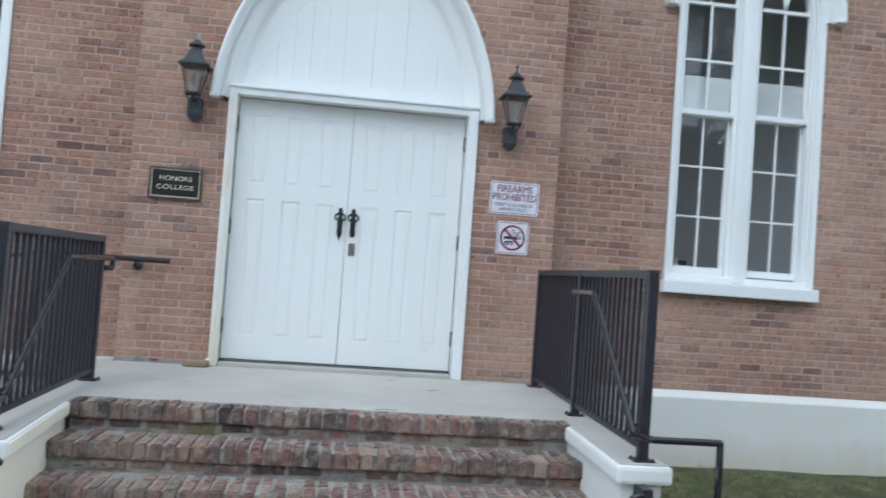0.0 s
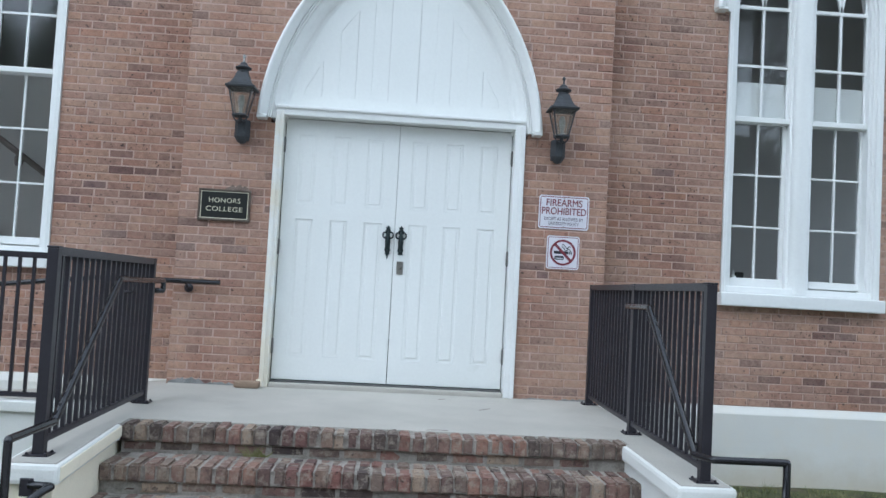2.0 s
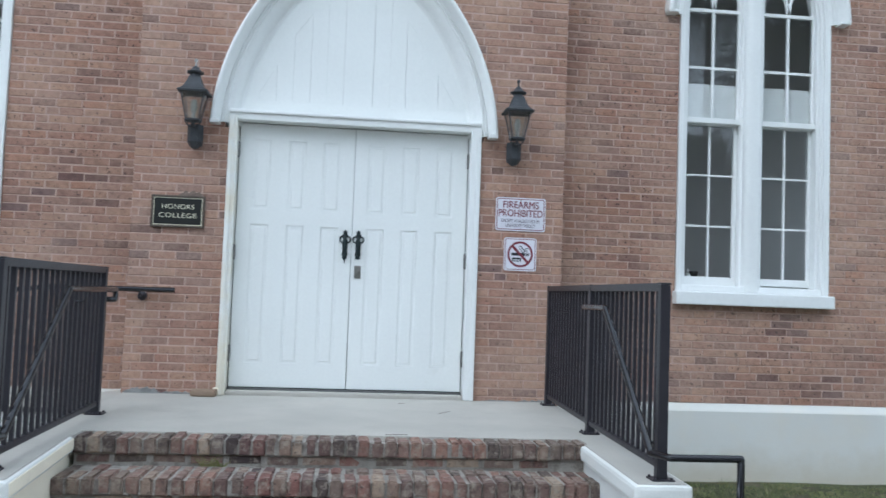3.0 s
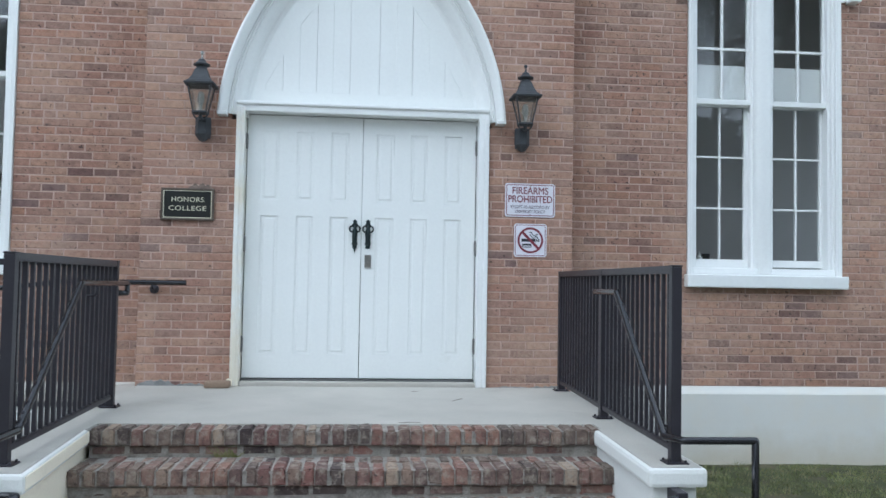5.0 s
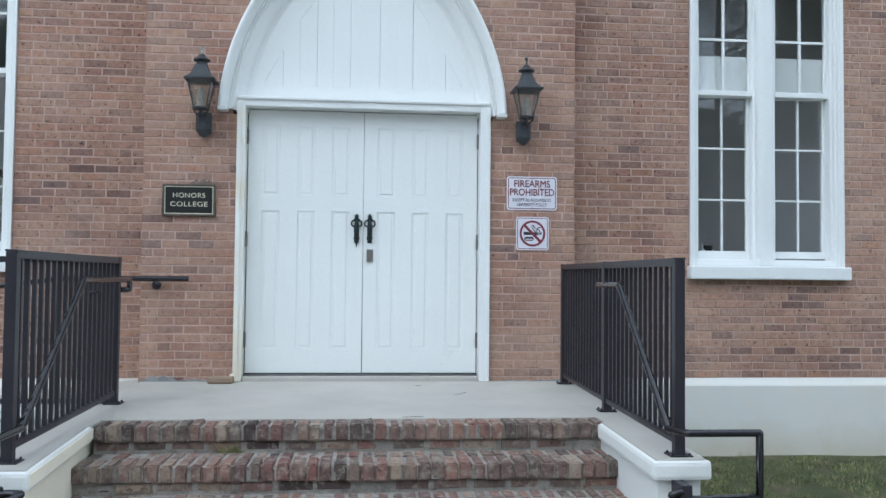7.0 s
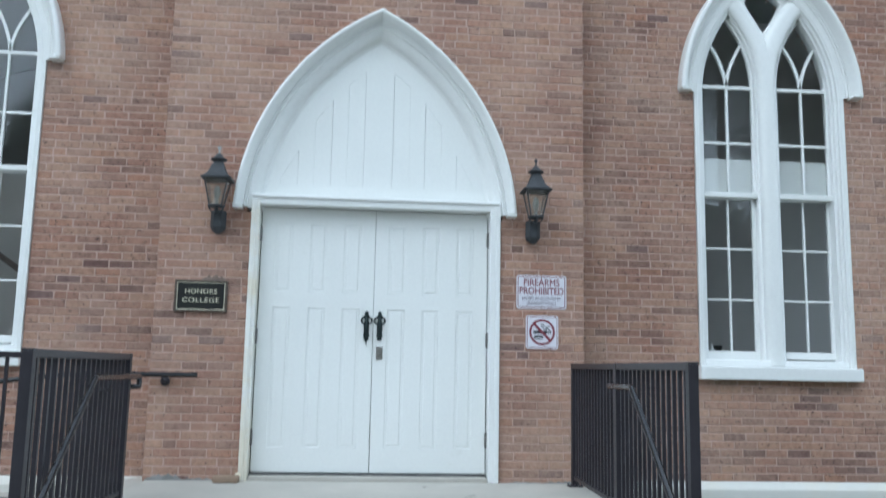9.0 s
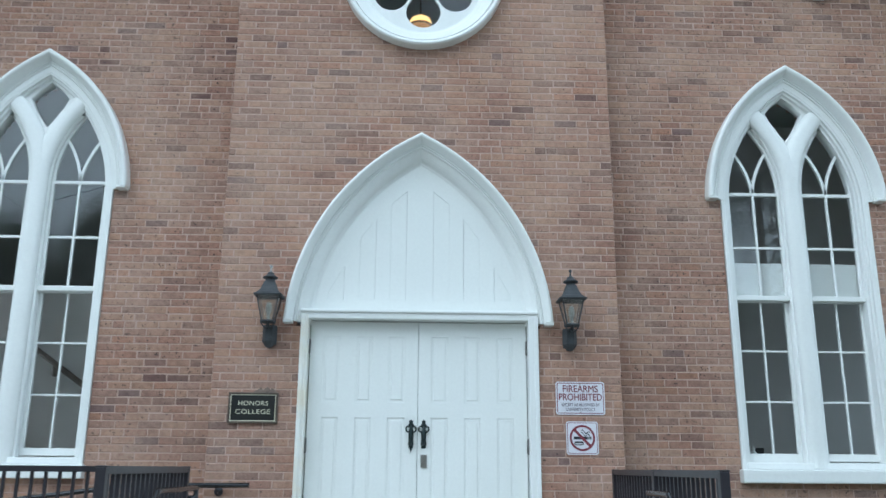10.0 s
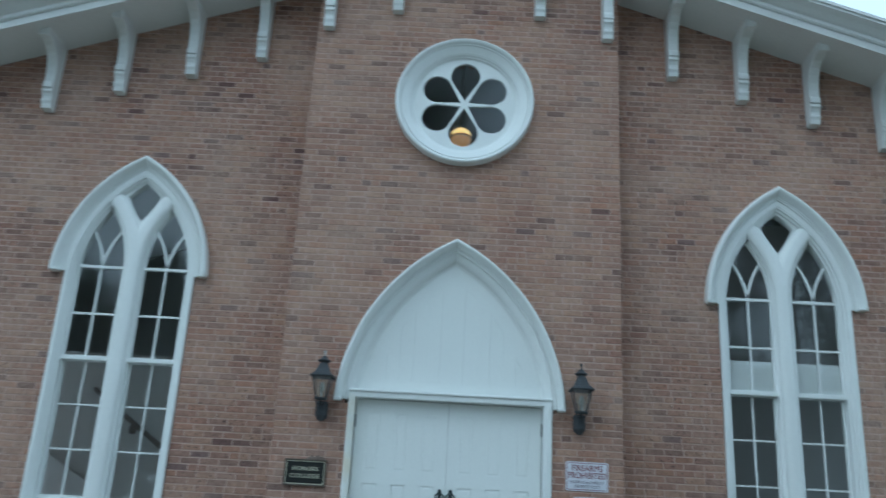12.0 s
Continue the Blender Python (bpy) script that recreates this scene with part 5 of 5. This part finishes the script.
# ---- small things on the sills inside ----


def sill_bottle(x, y, z):
    bottle = thing("bottle", "small white plastic bottle standing on the inner window sill", "bottle", (x, y, z))
    part("body", smooth_bm(lathe([(0.0, 0.0), (0.026, 0.0), (0.028, 0.006), (0.028, 0.075), (0.024, 0.092), (0.012, 0.104), (0.011, 0.112)], 14)), M_SHADE, bottle)
    part("pump", smooth_bm(lathe([(0.013, 0.11), (0.013, 0.126), (0.006, 0.13), (0.006, 0.15), (0.0, 0.152)], 10)), M_SHADE, bottle)
    return bottle


def sill_case(x, y, z, w, h, label):
    case = thing("case", label, "case", (x, y, z))
    part("body", box(-w / 2, w / 2, -0.035, 0.035, 0.0, h * 0.8, 0.006), M_CASE, case)
    part("lid", box(-w / 2 - 0.003, w / 2 + 0.003, -0.038, 0.038, h * 0.803, h, 0.006), M_CASE, case)
    return case


for sx in (-1, 1):
    top("inner_sill", box(sx * WIN_X - 0.7, sx * WIN_X + 0.7, 0.565, 0.69, 0.96, 0.995, 0.004), M_SHADE, "white painted inner window sill", "window sill", "inner sills", kind="structure")
sill_bottle(3.087, 0.6, 0.995)
sill_case(3.15, 0.64, 0.995, 0.07, 0.13, "small dark case beside the white bottle on the inner sill")
sill_case(3.02, 0.64, 0.995, 0.07, 0.18, "upright dark case at the end of the inner sill")

# ---- trees across the lawn ----


def tree(x, y, h, spread, seed, leaves, size=1.0):
    rnd = random.Random(seed)
    t = thing("tree", "tall broad-leaved tree with a loose green crown", "tree", (x, y, GROUND_Z), "trees across the lawn")
    bm = tube([(0, 0, -0.1), (0.1, 0.05, h * 0.25), (-0.05, 0.1, h * 0.5), (0.1, 0, h * 0.8)], 0.16, 9, 0.6)
    for v in bm.verts:
        k = 1.45 - 1.1 * max(v.co.z, 0) / h
        v.co.x, v.co.y = v.co.x * k, v.co.y * k
    part("trunk", smooth_bm(bm), M_BARK, t, "grey-brown bark")
    tips = []
    for i in range(11):
        a, z0 = rnd.uniform(0, 6.283), h * rnd.uniform(0.3, 0.7)
        l = spread * rnd.uniform(0.5, 0.95)
        end = (l * math.cos(a), l * math.sin(a), z0 + h * rnd.uniform(0.12, 0.3))
        part("limb", tube([(0, 0, z0), (end[0] * 0.5, end[1] * 0.5, z0 + (end[2] - z0) * 0.35), end], 0.05, 6, 0.5), M_BARK, t)
        tips += [end, (end[0] * 0.6, end[1] * 0.6, z0 + (end[2] - z0) * 0.6)]
    tips += [(rnd.uniform(-0.3, 0.3) * spread, rnd.uniform(-0.3, 0.3) * spread, h * rnd.uniform(0.75, 1.0)) for _ in range(6)]
    v, f = [], []
    for _ in range(leaves):
        c = rnd.choice(tips)
        p = Vector((c[0] + rnd.gauss(0, spread * 0.16), c[1] + rnd.gauss(0, spread * 0.16), c[2] + rnd.gauss(0, h * 0.05)))
        d = Vector((rnd.gauss(0, 1), rnd.gauss(0, 1), rnd.gauss(0, 0.6))).normalized()
        e = d.orthogonal().normalized()
        s = rnd.uniform(0.12, 0.26) * size
        i = len(v)
        v += [tuple(p - d * s), tuple(p + e * s * 0.5), tuple(p + d * s), tuple(p - e * s * 0.5)]
        f.append((i, i + 1, i + 2, i + 3))
    part("crown", mesh_of("crown", v, f, M_LEAF), M_LEAF, t, "loose clumps of small green leaves")


for i, (x, y, h, sp, leaves) in enumerate(((13.3, -23, 19, 7.4, 5200), (10.2, -25.5, 15.5, 5.8, 4200), (6.0, -37, 12, 5.0, 12000), (-5.5, -34, 9, 4.2, 12000), (-14.8, -33, 13.9, 3.2, 18000), (22, -30, 15, 6.0, 7000), (-11, -36, 9, 3.6, 10000),
                                           (-20.4, -34, 13.6, 4.2, 8000), (-30, -30, 10.5, 4.6, 10000), (0.5, -40, 9, 4.6, 10000), (30, -34, 12, 5.0, 10000), (17, -36, 10, 4.6, 10000), (-3.4, -24.5, 25, 5.6, 15000))):
    fine = i in (0, 1, 4, 7, 12)
    tree(x, y, h, sp, 40 + i, leaves * (11 if i in (0, 1) else 3 if fine else 1), 0.3 if i in (0, 1) else 0.5 if fine else 1.0)


def woods_mesh(count):
    """A far belt of trees behind the lawn, as one mass of leaves with an uneven top."""
    rnd = random.Random(91)
    v, f = [], []
    for _ in range(count):
        x = rnd.uniform(-75, 75)
        y = -46 + rnd.gauss(0, 1.6)
        high = 12.0 + 3.0 * noise.noise((x * 0.11, 0.0, 3.0)) + 1.6 * noise.noise((x * 0.45, 0.0, 7.0))
        p = Vector((x, y, GROUND_Z + high * rnd.random() ** 0.7))
        d = Vector((rnd.gauss(0, 1), rnd.gauss(0, 0.6), rnd.gauss(0, 1))).normalized()
        e = d.orthogonal().normalized()
        s = rnd.uniform(0.3, 0.65)
        i = len(v)
        v += [tuple(p - d * s), tuple(p + e * s * 0.6), tuple(p + d * s), tuple(p - e * s * 0.6)]
        f.append((i, i + 1, i + 2, i + 3))
    return mesh_of("woods", v, f, M_LEAF)


top("woods", woods_mesh(48000), M_LEAF, "far belt of leafy green trees across the lawn", "trees", kind="stuff")

# ---- step bricks ----
steps = thing("brick_steps", "worn steps of dark red and tan bricks set on edge", "steps", kind="structure")
core = bmesh.new()
for k in range(4):
    y0, z = NOSE_Y - TREAD * k, NOSE_Z - RISE * k
    back = y0 + TREAD + 0.06 if k else -1.735
    add_box(core, STEP_L, STEP_R, y0 + 0.013, back, z - 0.09, z - 0.013)
    add_box(core, STEP_L + 0.001, STEP_R - 0.001, y0 + 0.032, back + 0.001, GROUND_Z - 0.05, z - 0.088)
part("mortar_bed", core, M_STEP_MORTAR, steps, "grey mortar bed")


def step_brick(w, d, h, lip=0.008, seed=0):
    """A tumbled brick with worn edges, front at -y."""
    rnd = random.Random(seed)
    bm = box(-w / 2, w / 2, 0, d, -h, 0)
    for v in bm.verts:
        v.co += Vector((rnd.uniform(-0.0025, 0.0025), rnd.uniform(-0.004, 0.004), rnd.uniform(-0.004, 0.003)))
    es = [e for e in bm.edges if not all(v.co.z < -h + 0.01 for v in e.verts) or all(v.co.y < 0.01 for v in e.verts)]
    bmesh.ops.bevel(bm, geom=es, offset=lip * rnd.uniform(0.7, 1.5), segments=2, affect="EDGES")
    return bm


rnd = random.Random(77)
on_edge = [shared_mesh(step_brick(0.0625 + 0.0018 * (i % 4), 0.2, 0.09, 0.009, i), M_STEP_ONE) for i in range(9)]
flat_row = [shared_mesh(step_brick(0.063 + 0.0022 * (i % 4), 0.147, 0.06, 0.008, 20 + i), M_STEP_ONE) for i in range(9)]
riser_row = [shared_mesh(step_brick(0.188 + 0.004 * (i % 4), 0.06, 0.06, 0.007, 40 + i), M_STEP_ONE) for i in range(9)]
for k in range(4):
    y0, z = NOSE_Y - TREAD * k, NOSE_Z - RISE * k
    n = 39
    pitch = (STEP_R - STEP_L) / n
    for i in range(n):
        ob = part("brick", on_edge[rnd.randrange(9)], M_STEP_ONE, steps)
        ob.matrix_basis = pose(STEP_L + pitch * (i + 0.5) + rnd.uniform(-0.004, 0.004), y0 + rnd.uniform(-0.008, 0.005), z + rnd.uniform(-0.005, 0.003), rnd.uniform(-0.8, 0.8), rnd.uniform(-1.2, 1.2), rnd.uniform(-1.2, 1.2))
        if k:
            ob = part("brick", flat_row[rnd.randrange(9)], M_STEP_ONE, steps)
            ob.matrix_basis = pose(STEP_L + pitch * (i + 0.5) + rnd.uniform(-0.006, 0.006), y0 + 0.214, z - 0.006 + rnd.uniform(-0.008, 0.004), rnd.uniform(-1, 1), rnd.uniform(-1, 1), rnd.uniform(-1, 1))
    m = 14
    pitch = (STEP_R - STEP_L) / m
    for i in range(m):
        ob = part("brick", riser_row[rnd.randrange(9)], M_STEP_ONE, steps)
        ob.matrix_basis = pose(STEP_L + pitch * (i + 0.5) + rnd.uniform(-0.004, 0.004), y0 + 0.028 + rnd.uniform(-0.004, 0.003), z - 0.091 + rnd.uniform(-0.002, 0.002), 0, rnd.uniform(-0.4, 0.4), rnd.uniform(-0.5, 0.5))


def weed(at, count, reach, label):
    v, f = [], []
    for _ in range(count):
        a, l = rnd.uniform(0, 6.283), rnd.uniform(0.35, 1.0) * reach
        p = Vector((rnd.uniform(-0.7, 0.7) * reach, rnd.uniform(-0.25, 0.1) * reach, 0))
        i = len(v)
        v += [tuple(p + Vector((0.004, 0, 0))), tuple(p - Vector((0.004, 0, 0))), tuple(p + Vector((l * math.cos(a), -abs(l * math.sin(a)) * 0.5, l * rnd.uniform(0.4, 1.0))))]
        f.append((i, i + 1, i + 2))
    ob = top("weed", mesh_of("weed", v, f, M_GRASS), M_GRASS, label, "weed")
    ob.location = at


weed((-0.72, NOSE_Y - 0.02, NOSE_Z - RISE), 60, 0.09, "small green weed growing from a joint of the steps")
weed((3.3, 0.2, GROUND_Z + 0.03), 40, 0.12, "small green weed growing at the foot of the plinth")

# ---- wall bricks ----
for w, bricks, y, pick, most, seed in WALLS:
    lay(w, bricks, y, pick, most, seed)
